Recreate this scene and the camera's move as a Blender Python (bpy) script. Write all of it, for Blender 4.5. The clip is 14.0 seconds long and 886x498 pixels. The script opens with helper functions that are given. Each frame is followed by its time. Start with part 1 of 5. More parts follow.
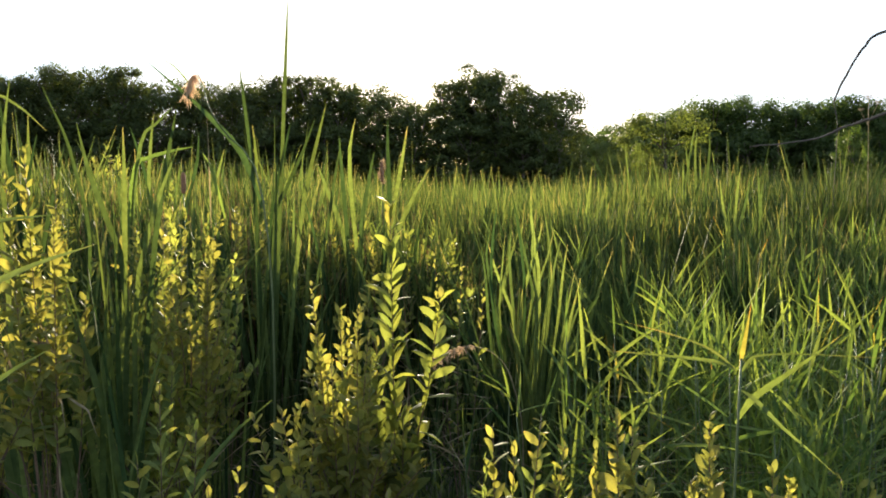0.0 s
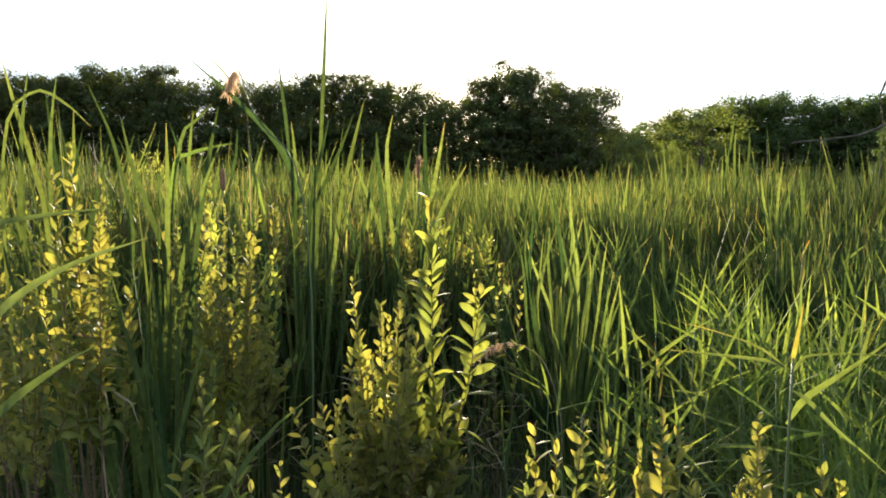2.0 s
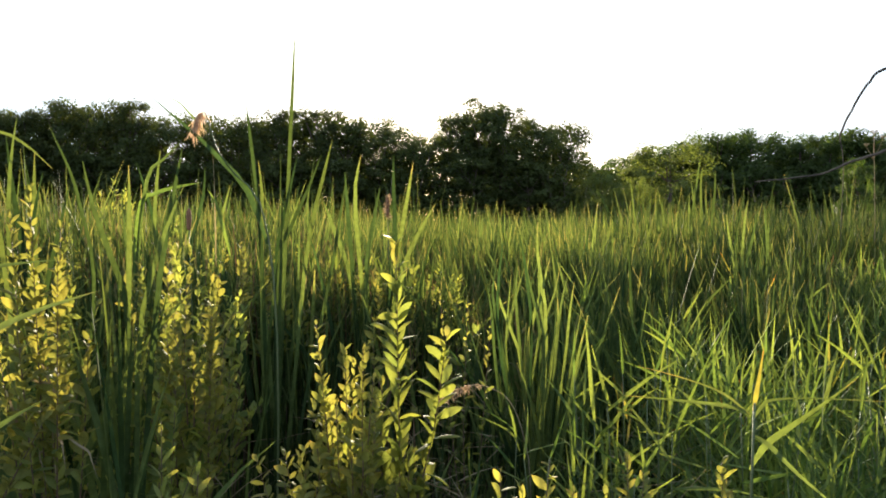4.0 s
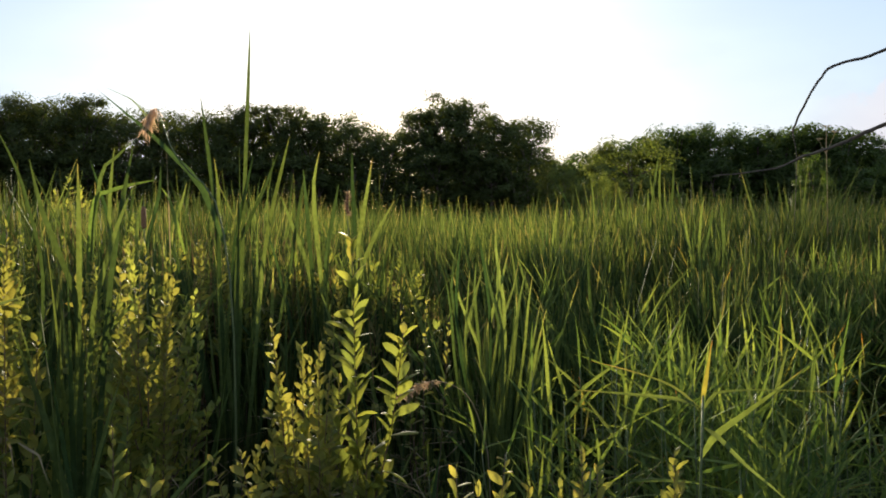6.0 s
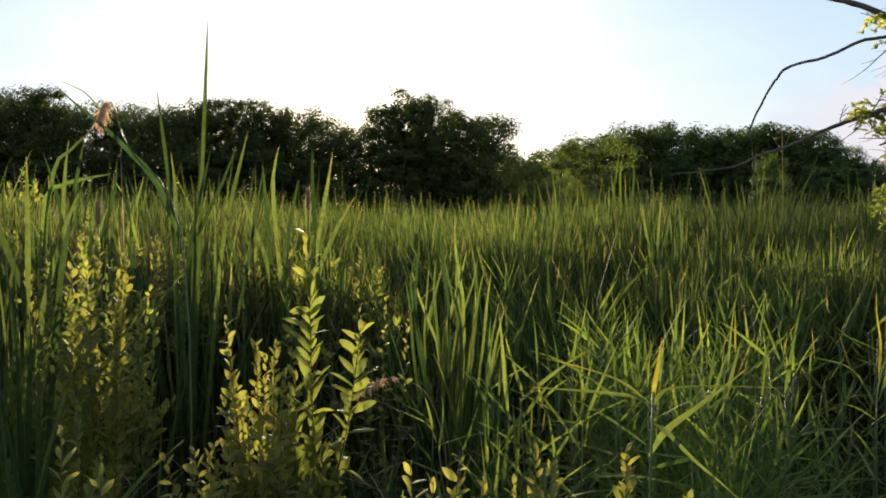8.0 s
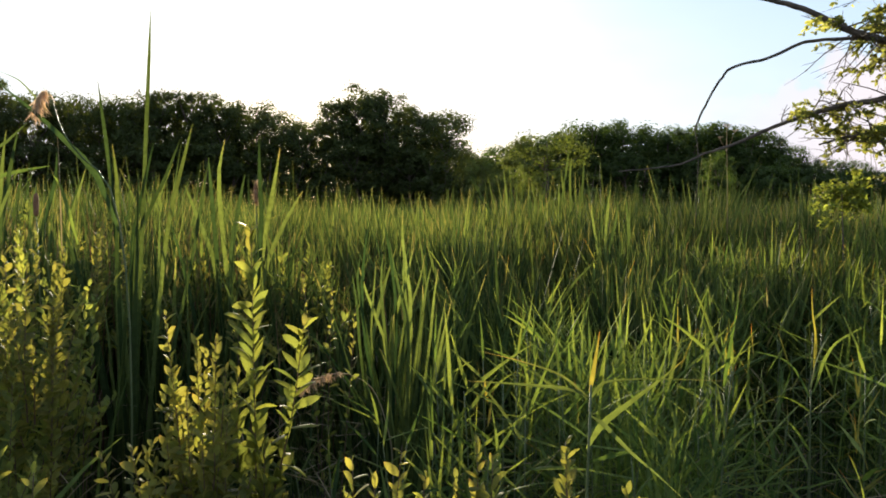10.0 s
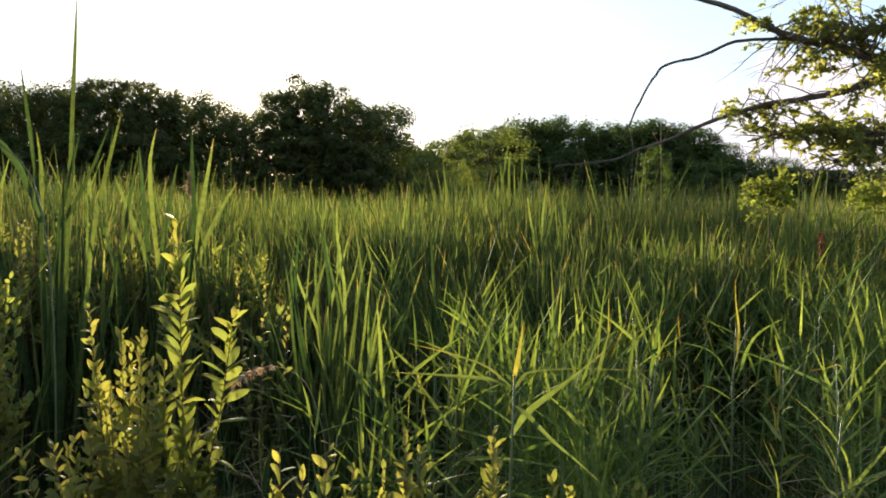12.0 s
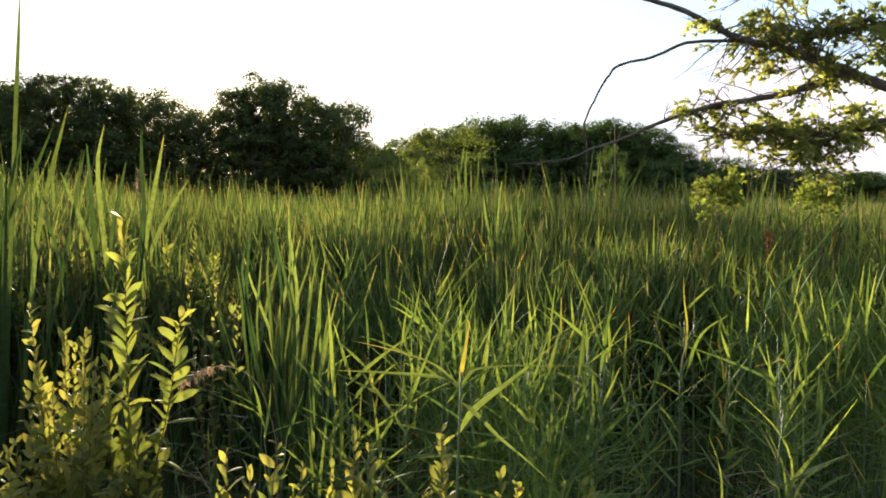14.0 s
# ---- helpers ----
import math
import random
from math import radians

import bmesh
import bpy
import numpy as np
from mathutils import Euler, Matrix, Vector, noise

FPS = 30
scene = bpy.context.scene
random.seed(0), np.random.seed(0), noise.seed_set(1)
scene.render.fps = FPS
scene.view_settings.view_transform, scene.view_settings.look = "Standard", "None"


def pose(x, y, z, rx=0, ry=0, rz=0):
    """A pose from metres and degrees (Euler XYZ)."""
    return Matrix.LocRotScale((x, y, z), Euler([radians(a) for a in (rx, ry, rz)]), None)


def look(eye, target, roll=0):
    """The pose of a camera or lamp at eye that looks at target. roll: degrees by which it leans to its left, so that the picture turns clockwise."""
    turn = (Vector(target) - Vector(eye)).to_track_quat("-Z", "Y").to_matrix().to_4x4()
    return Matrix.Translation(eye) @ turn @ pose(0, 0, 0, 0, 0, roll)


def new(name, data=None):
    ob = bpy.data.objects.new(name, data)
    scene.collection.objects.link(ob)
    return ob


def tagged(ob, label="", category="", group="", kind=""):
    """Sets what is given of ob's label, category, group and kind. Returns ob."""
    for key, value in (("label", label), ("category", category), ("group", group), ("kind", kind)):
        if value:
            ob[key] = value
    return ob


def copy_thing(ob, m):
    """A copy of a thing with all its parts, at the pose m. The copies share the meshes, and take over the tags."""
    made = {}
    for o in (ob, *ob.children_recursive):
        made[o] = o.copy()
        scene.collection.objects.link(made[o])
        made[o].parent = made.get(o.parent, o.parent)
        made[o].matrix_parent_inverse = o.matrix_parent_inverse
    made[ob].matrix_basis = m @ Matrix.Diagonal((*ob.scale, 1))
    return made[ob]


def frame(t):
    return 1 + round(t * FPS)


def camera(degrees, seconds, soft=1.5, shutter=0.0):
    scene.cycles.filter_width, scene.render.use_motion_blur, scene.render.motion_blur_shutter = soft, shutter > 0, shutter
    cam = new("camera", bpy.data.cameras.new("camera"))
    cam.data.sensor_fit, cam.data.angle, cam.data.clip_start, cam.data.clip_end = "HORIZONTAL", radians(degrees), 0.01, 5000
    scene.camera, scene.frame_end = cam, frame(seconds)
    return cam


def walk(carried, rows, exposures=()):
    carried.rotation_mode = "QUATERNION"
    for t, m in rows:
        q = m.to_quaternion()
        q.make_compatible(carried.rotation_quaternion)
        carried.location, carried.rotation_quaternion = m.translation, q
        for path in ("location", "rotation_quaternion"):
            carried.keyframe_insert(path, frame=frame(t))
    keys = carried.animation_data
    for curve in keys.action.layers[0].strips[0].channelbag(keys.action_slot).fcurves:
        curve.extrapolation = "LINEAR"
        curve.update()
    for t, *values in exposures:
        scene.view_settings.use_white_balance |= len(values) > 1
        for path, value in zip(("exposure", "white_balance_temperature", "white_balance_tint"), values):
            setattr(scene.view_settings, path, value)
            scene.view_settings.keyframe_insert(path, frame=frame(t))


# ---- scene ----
cam = camera(57.0, 14.0, soft=1.8)
PATH = [
    (0.0, pose(-0.000, 0.000, 1.900, 85.60, 0.23, -0.02)),
    (0.5, pose(-0.009, 0.002, 1.896, 85.25, 0.15, 0.58)),
    (1.0, pose(-0.019, 0.003, 1.893, 85.16, 0.12, 1.30)),
    (1.5, pose(-0.027, 0.012, 1.893, 85.19, 0.08, 1.97)),
    (2.0, pose(-0.030, 0.016, 1.895, 85.41, 0.19, 2.27)),
    (2.5, pose(-0.030, 0.017, 1.899, 85.78, 0.24, 2.22)),
    (3.0, pose(-0.026, 0.021, 1.905, 86.43, 0.30, 1.93)),
    (3.5, pose(-0.019, 0.021, 1.914, 87.23, 0.17, 1.43)),
    (4.0, pose(-0.004, 0.027, 1.920, 87.90, 0.23, 0.34)),
    (6.5, pose(0.032, 0.030, 1.924, 87.45, 0.48, -2.72)),
    (7.0, pose(0.038, 0.032, 1.925, 87.34, 0.28, -3.38)),
    (7.5, pose(0.045, 0.029, 1.925, 87.29, 0.37, -3.94)),
    (8.0, pose(0.055, 0.030, 1.926, 87.27, 0.30, -4.65)),
    (10.5, pose(0.098, 0.027, 1.921, 86.88, -0.19, -8.85)),
    (11.0, pose(0.109, 0.023, 1.921, 86.78, -0.31, -9.89)),
    (11.5, pose(0.119, 0.017, 1.922, 86.63, -0.32, -10.93)),
    (12.0, pose(0.129, 0.010, 1.920, 86.51, -0.46, -11.89)),
    (12.5, pose(0.138, 0.007, 1.920, 86.36, -0.50, -12.81)),
    (13.0, pose(0.147, 0.005, 1.919, 86.38, -0.46, -13.63)),
    (13.5, pose(0.154, 0.001, 1.918, 86.41, -0.46, -14.28)),
    (14.0, pose(0.160, -0.001, 1.918, 86.44, -0.53, -14.75)),
]
EXPOSURES = [(0.0, 1.92), (3.0, 2.02), (4.2, 1.82), (6.4, 1.14), (8.2, 1.17), (10.5, 1.38), (14.0, 1.68)]
walk(cam, PATH, EXPOSURES)

# ---- light ----
SUN_ELEVATION, SUN_AZIMUTH = radians(9.0), radians(-1.6)   # azimuth from +y, clockwise
world = bpy.data.worlds.new("world")
scene.world = world
world.use_nodes = True
wn, wl = world.node_tree.nodes, world.node_tree.links
sky = wn.new("ShaderNodeTexSky")
sky.sky_type, sky.sun_disc = "NISHITA", False
sky.sun_elevation, sky.sun_rotation = SUN_ELEVATION, SUN_AZIMUTH
sky.air_density, sky.dust_density, sky.ozone_density = 1.0, 0.5, 1.5
# thin high haze with faint streaks of cloud
wcoord, wmap, streak = wn.new("ShaderNodeTexCoord"), wn.new("ShaderNodeMapping"), wn.new("ShaderNodeTexNoise")
wmap.inputs["Scale"].default_value = (1.0, 1.0, 4.0)
wl.new(wcoord.outputs["Generated"], wmap.inputs["Vector"]); wl.new(wmap.outputs[0], streak.inputs["Vector"])
streak.inputs["Scale"].default_value, streak.inputs["Detail"].default_value = 2.6, 6.0
veil = wn.new("ShaderNodeMapRange")
veil.inputs["From Min"].default_value, veil.inputs["From Max"].default_value = 0.35, 0.75
veil.inputs["To Min"].default_value, veil.inputs["To Max"].default_value = 0.4, 0.6
wl.new(streak.outputs["Fac"], veil.inputs["Value"])
haze = wn.new("ShaderNodeMix"); haze.data_type = "RGBA"
haze.inputs["B"].default_value = (2.75, 3.35, 4.55, 1)
wl.new(veil.outputs[0], haze.inputs["Factor"]); wl.new(sky.outputs[0], haze.inputs["A"])
# low banks of fair-weather cloud near the horizon
cmap, cnoise = wn.new("ShaderNodeMapping"), wn.new("ShaderNodeTexNoise")
cmap.inputs["Scale"].default_value, cmap.inputs["Location"].default_value = (1.0, 1.0, 2.2), (0.35, 0.1, 0.0)
wl.new(wcoord.outputs["Generated"], cmap.inputs["Vector"]); wl.new(cmap.outputs[0], cnoise.inputs["Vector"])
cnoise.inputs["Scale"].default_value, cnoise.inputs["Detail"].default_value = 5.0, 7.0
puff = wn.new("ShaderNodeMapRange")
puff.inputs["From Min"].default_value, puff.inputs["From Max"].default_value = 0.46, 0.54
wl.new(cnoise.outputs["Fac"], puff.inputs["Value"])
split, low_band = wn.new("ShaderNodeSeparateXYZ"), wn.new("ShaderNodeMapRange")
wl.new(wcoord.outputs["Generated"], split.inputs[0])
low_band.inputs["From Min"].default_value, low_band.inputs["From Max"].default_value = 0.26, 0.1
wl.new(split.outputs["Z"], low_band.inputs["Value"])
amount = wn.new("ShaderNodeMath"); amount.operation = "MULTIPLY"
base_haze = wn.new("ShaderNodeMath"); base_haze.operation = "MULTIPLY_ADD"
base_haze.inputs[1].default_value, base_haze.inputs[2].default_value = 0.12, 0.5
wl.new(puff.outputs[0], base_haze.inputs[0])
wl.new(base_haze.outputs[0], amount.inputs[0]); wl.new(low_band.outputs[0], amount.inputs[1])
clouds = wn.new("ShaderNodeMix"); clouds.data_type = "RGBA"
clouds.inputs["B"].default_value = (2.8, 3.2, 4.2, 1)
wl.new(amount.outputs[0], clouds.inputs["Factor"]); wl.new(haze.outputs["Result"], clouds.inputs["A"])
# a bank of white cumulus low over the wood, away from the sun
toward = wn.new("ShaderNodeVectorMath"); toward.operation = "DOT_PRODUCT"
wl.new(wcoord.outputs["Generated"], toward.inputs[0])
toward.inputs[1].default_value = (math.sin(radians(43)), math.cos(radians(43)), 0.05)
bank = wn.new("ShaderNodeMapRange")
bank.inputs["From Min"].default_value, bank.inputs["From Max"].default_value = 0.955, 0.99
wl.new(toward.outputs["Value"], bank.inputs["Value"])
heap = wn.new("ShaderNodeTexNoise")
heap.inputs["Scale"].default_value, heap.inputs["Detail"].default_value, heap.inputs["Roughness"].default_value = 9.0, 8.0, 0.55
wl.new(wcoord.outputs["Generated"], heap.inputs["Vector"])
lift = wn.new("ShaderNodeMath"); lift.operation = "MULTIPLY_ADD"       # cloud tops wander between 3 and 9 degrees
lift.inputs[1].default_value, lift.inputs[2].default_value = 0.34, -0.035
wl.new(heap.outputs["Fac"], lift.inputs[0])
under = wn.new("ShaderNodeMath"); under.operation = "SUBTRACT"
wl.new(lift.outputs[0], under.inputs[0]); wl.new(split.outputs["Z"], under.inputs[1])
body = wn.new("ShaderNodeMapRange")
body.inputs["From Min"].default_value, body.inputs["From Max"].default_value = 0.0, 0.012
wl.new(under.outputs[0], body.inputs["Value"])
cumulus = wn.new("ShaderNodeMath"); cumulus.operation = "MULTIPLY"
wl.new(bank.outputs[0], cumulus.inputs[0]); wl.new(body.outputs[0], cumulus.inputs[1])
heaped = wn.new("ShaderNodeMix"); heaped.data_type = "RGBA"
heaped.inputs["B"].default_value = (4.3, 3.95, 4.15, 1)
wl.new(cumulus.outputs[0], heaped.inputs["Factor"]); wl.new(clouds.outputs["Result"], heaped.inputs["A"])
wl.new(heaped.outputs["Result"], wn["Background"].inputs["Color"])
wn["Background"].inputs["Strength"].default_value = 0.095

sun_data = bpy.data.lights.new("sun", "SUN")
sun_data.energy, sun_data.angle, sun_data.color = 5.0, radians(0.6), (1.0, 0.86, 0.62)
sun = new("sun", sun_data)
sun_dir = Vector((math.sin(SUN_AZIMUTH) * math.cos(SUN_ELEVATION), math.cos(SUN_AZIMUTH) * math.cos(SUN_ELEVATION), math.sin(SUN_ELEVATION)))
sun.matrix_world = look(sun_dir * 60, (0, 0, 0))


# ---- materials ----
def leaf_material(name, dark, light, dry, through_col, translucency=0.5, rough=0.45, dry_from=0.8, grain=40.0):
    """Thin leaf: gloss and diffuse in front, light passing through from behind; each leaf has its own tone, tips dry out."""
    m = bpy.data.materials.new(name)
    m.use_nodes = True
    n, l = m.node_tree.nodes, m.node_tree.links
    bsdf, out = n["Principled BSDF"], n["Material Output"]
    info, geo = n.new("ShaderNodeObjectInfo"), n.new("ShaderNodeNewGeometry")
    add = n.new("ShaderNodeMath"); add.operation = "ADD"
    l.new(info.outputs["Random"], add.inputs[0]); l.new(geo.outputs["Random Per Island"], add.inputs[1])
    fract = n.new("ShaderNodeMath"); fract.operation = "FRACT"
    l.new(add.outputs[0], fract.inputs[0])
    tone = n.new("ShaderNodeMix"); tone.data_type = "RGBA"
    l.new(fract.outputs[0], tone.inputs["Factor"])
    tone.inputs["A"].default_value, tone.inputs["B"].default_value = (*dark, 1), (*light, 1)
    coord, fleck = n.new("ShaderNodeTexCoord"), n.new("ShaderNodeTexNoise")
    fleck.inputs["Scale"].default_value, fleck.inputs["Detail"].default_value = grain, 3.0
    l.new(coord.outputs["Object"], fleck.inputs["Vector"])
    along = n.new("ShaderNodeAttribute"); along.attribute_name = "along"
    # dry tip, reaching further down on some leaves
    reach = n.new("ShaderNodeMath"); reach.operation = "MULTIPLY_ADD"
    l.new(fract.outputs[0], reach.inputs[0]); reach.inputs[1].default_value = 0.35; l.new(along.outputs["Fac"], reach.inputs[2])
    wob = n.new("ShaderNodeMath"); wob.operation = "MULTIPLY_ADD"
    l.new(fleck.outputs["Fac"], wob.inputs[0]); wob.inputs[1].default_value = 0.25; l.new(reach.outputs[0], wob.inputs[2])
    tip = n.new("ShaderNodeMapRange")
    tip.inputs["From Min"].default_value, tip.inputs["From Max"].default_value = dry_from + 0.3, dry_from + 0.55
    l.new(wob.outputs[0], tip.inputs["Value"])
    mix = n.new("ShaderNodeMix"); mix.data_type = "RGBA"
    l.new(tip.outputs[0], mix.inputs["Factor"]); l.new(tone.outputs["Result"], mix.inputs["A"])
    mix.inputs["B"].default_value = (*dry, 1)
    shade = n.new("ShaderNodeMapRange")
    shade.inputs["From Min"].default_value, shade.inputs["From Max"].default_value = 0.3, 0.7
    shade.inputs["To Min"].default_value, shade.inputs["To Max"].default_value = 0.75, 1.2
    l.new(fleck.outputs["Fac"], shade.inputs["Value"])
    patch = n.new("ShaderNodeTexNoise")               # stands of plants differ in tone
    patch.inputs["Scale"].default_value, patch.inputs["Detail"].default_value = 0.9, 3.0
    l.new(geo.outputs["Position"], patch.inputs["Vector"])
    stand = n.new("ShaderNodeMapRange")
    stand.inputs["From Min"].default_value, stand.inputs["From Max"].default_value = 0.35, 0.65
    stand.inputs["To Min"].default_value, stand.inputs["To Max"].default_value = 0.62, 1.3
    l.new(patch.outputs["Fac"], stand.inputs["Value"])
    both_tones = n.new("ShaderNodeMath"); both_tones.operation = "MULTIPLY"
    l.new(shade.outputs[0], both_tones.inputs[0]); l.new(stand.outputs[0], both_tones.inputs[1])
    col = n.new("ShaderNodeMix"); col.data_type, col.blend_type = "RGBA", "MULTIPLY"
    col.inputs["Factor"].default_value = 1.0
    l.new(mix.outputs["Result"], col.inputs["A"]); l.new(both_tones.outputs[0], col.inputs["B"])
    l.new(col.outputs["Result"], bsdf.inputs["Base Color"])
    bsdf.inputs["Roughness"].default_value = rough
    bsdf.inputs["Specular IOR Level"].default_value = 0.05
    trans = n.new("ShaderNodeBsdfTranslucent")
    tcol = n.new("ShaderNodeMix"); tcol.data_type, tcol.blend_type = "RGBA", "MULTIPLY"
    tcol.inputs["Factor"].default_value = 1.0
    l.new(col.outputs["Result"], tcol.inputs["A"]); tcol.inputs["B"].default_value = (*through_col, 1)
    l.new(tcol.outputs["Result"], trans.inputs["Color"])
    both = n.new("ShaderNodeMixShader"); both.inputs[0].default_value = translucency
    l.new(bsdf.outputs[0], both.inputs[1]); l.new(trans.outputs[0], both.inputs[2])
    l.new(both.outputs[0], out.inputs["Surface"])
    return m


def rough_material(name, dark, light, scale, bump=0.3, rough=0.85):
    m = bpy.data.materials.new(name)
    m.use_nodes = True
    n, l = m.node_tree.nodes, m.node_tree.links
    bsdf = n["Principled BSDF"]
    coord = n.new("ShaderNodeTexCoord")
    coarse, fine = n.new("ShaderNodeTexNoise"), n.new("ShaderNodeTexNoise")
    coarse.inputs["Scale"].default_value, fine.inputs["Scale"].default_value = scale, scale * 9
    coarse.inputs["Detail"].default_value = fine.inputs["Detail"].default_value = 5.0
    l.new(coord.outputs["Object"], coarse.inputs["Vector"]); l.new(coord.outputs["Object"], fine.inputs["Vector"])
    mid = n.new("ShaderNodeMath"); mid.operation = "MULTIPLY"
    l.new(coarse.outputs["Fac"], mid.inputs[0]); l.new(fine.outputs["Fac"], mid.inputs[1])
    ramp = n.new("ShaderNodeMapRange")
    ramp.inputs["From Min"].default_value, ramp.inputs["From Max"].default_value = 0.12, 0.4
    l.new(mid.outputs[0], ramp.inputs["Value"])
    mix = n.new("ShaderNodeMix"); mix.data_type = "RGBA"
    l.new(ramp.outputs[0], mix.inputs["Factor"])
    mix.inputs["A"].default_value, mix.inputs["B"].default_value = (*dark, 1), (*light, 1)
    l.new(mix.outputs["Result"], bsdf.inputs["Base Color"])
    b = n.new("ShaderNodeBump"); b.inputs["Strength"].default_value = bump
    l.new(fine.outputs["Fac"], b.inputs["Height"]); l.new(b.outputs[0], bsdf.inputs["Normal"])
    bsdf.inputs["Roughness"].default_value = rough
    return m


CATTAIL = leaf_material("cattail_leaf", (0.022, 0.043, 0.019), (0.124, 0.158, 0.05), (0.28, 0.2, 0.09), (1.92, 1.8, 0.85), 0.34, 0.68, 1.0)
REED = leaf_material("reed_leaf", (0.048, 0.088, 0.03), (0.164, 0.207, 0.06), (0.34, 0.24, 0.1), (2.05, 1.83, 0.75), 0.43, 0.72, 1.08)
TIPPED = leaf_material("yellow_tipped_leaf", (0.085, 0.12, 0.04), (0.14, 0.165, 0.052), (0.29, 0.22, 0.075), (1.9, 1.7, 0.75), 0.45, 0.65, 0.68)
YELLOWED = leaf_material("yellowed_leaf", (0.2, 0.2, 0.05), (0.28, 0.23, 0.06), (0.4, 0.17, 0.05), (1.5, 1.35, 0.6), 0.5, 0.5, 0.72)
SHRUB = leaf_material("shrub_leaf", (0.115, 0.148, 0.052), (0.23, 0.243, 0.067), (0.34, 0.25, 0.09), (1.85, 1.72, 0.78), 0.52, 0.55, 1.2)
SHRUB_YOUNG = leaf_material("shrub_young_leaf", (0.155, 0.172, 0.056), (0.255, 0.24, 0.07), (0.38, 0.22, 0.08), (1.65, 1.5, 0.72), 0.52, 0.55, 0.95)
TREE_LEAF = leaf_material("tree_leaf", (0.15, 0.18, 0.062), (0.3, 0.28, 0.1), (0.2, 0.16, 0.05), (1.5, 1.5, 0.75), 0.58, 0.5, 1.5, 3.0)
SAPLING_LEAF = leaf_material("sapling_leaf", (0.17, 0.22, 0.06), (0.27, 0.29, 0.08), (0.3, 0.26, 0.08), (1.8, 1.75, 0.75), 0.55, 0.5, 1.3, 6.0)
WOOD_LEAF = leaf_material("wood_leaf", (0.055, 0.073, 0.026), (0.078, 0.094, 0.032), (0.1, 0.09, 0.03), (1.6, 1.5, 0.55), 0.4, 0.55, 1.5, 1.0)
# lighter than wood_leaf: the haze over the far trees is put into their colour
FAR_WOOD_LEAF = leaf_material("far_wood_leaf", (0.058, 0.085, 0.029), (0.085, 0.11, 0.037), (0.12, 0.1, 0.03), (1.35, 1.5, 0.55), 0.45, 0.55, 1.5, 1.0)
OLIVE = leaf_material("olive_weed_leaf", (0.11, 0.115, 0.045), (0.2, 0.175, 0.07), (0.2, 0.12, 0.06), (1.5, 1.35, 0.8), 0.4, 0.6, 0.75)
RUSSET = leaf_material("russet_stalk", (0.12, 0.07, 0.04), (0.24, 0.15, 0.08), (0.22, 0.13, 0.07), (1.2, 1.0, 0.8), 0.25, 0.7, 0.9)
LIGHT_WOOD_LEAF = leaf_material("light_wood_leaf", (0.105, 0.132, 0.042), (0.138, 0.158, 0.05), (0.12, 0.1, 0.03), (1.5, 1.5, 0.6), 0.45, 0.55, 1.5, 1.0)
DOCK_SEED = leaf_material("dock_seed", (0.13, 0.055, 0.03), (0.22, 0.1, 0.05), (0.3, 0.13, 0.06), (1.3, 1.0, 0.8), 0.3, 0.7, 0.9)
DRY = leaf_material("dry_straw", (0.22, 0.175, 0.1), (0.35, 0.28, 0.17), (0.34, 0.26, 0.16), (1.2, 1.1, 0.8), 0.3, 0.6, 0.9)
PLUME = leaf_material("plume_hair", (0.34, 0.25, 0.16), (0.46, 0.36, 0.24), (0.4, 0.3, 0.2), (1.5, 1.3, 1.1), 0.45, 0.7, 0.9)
STEM = rough_material("green_stem", (0.06, 0.09, 0.025), (0.13, 0.14, 0.05), 20.0, 0.1, 0.55)
RED_STEM = rough_material("red_stem", (0.075, 0.04, 0.022), (0.15, 0.085, 0.045), 20.0, 0.1, 0.6)
BARK = rough_material("bark", (0.055, 0.042, 0.032), (0.17, 0.125, 0.09), 14.0, 0.8, 0.9)
CATKIN = rough_material("cattail_head", (0.15, 0.065, 0.03), (0.3, 0.15, 0.075), 60.0, 0.6, 0.95)
SOIL = rough_material("marsh_soil", (0.02, 0.017, 0.012), (0.06, 0.05, 0.03), 1.3, 0.6, 0.9)

# ---- mesh helpers ----
rng = np.random.default_rng(7)


def mesh_from(name, verts, faces, mat, along=None, smooth=True):
    me = bpy.data.meshes.new(name)
    me.from_pydata(np.asarray(verts).tolist(), [], faces)
    me.materials.append(mat)
    if along is not None:
        me.attributes.new("along", "FLOAT", "POINT").data.foreach_set("value", np.asarray(along, dtype=np.float32))
    if smooth:
        me.polygons.foreach_set("use_smooth", [True] * len(me.polygons))
    me.update()
    return me


def part(name, me, parent, m=None, label=""):
    ob = new(name, me)
    ob.parent = parent
    if m is not None:
        ob.matrix_basis = m
    return tagged(ob, label) if label else ob


def thing(name, place, label, category, group="", turn=0.0, scale=1.0):
    ob = new(name)
    ob.empty_display_size = 0.05
    ob.matrix_basis = pose(*place, 0, 0, turn) @ Matrix.Scale(scale, 4)
    return tagged(ob, label, category, group)


def profile(s, kind):
    if kind == "cattail":
        return np.clip(0.75 + 0.9 * s, 0, 1) * np.clip((1.02 - s) / 0.32, 0, 1) ** 0.8
    if kind == "reed":
        return np.clip(0.35 + 3.2 * s, 0, 1) * np.clip((1.0 - s) / 0.75, 0, 1) ** 0.9
    return np.sin(np.pi * np.clip(s * 0.94 + 0.06, 0, 1)) ** 0.75          # oval leaf


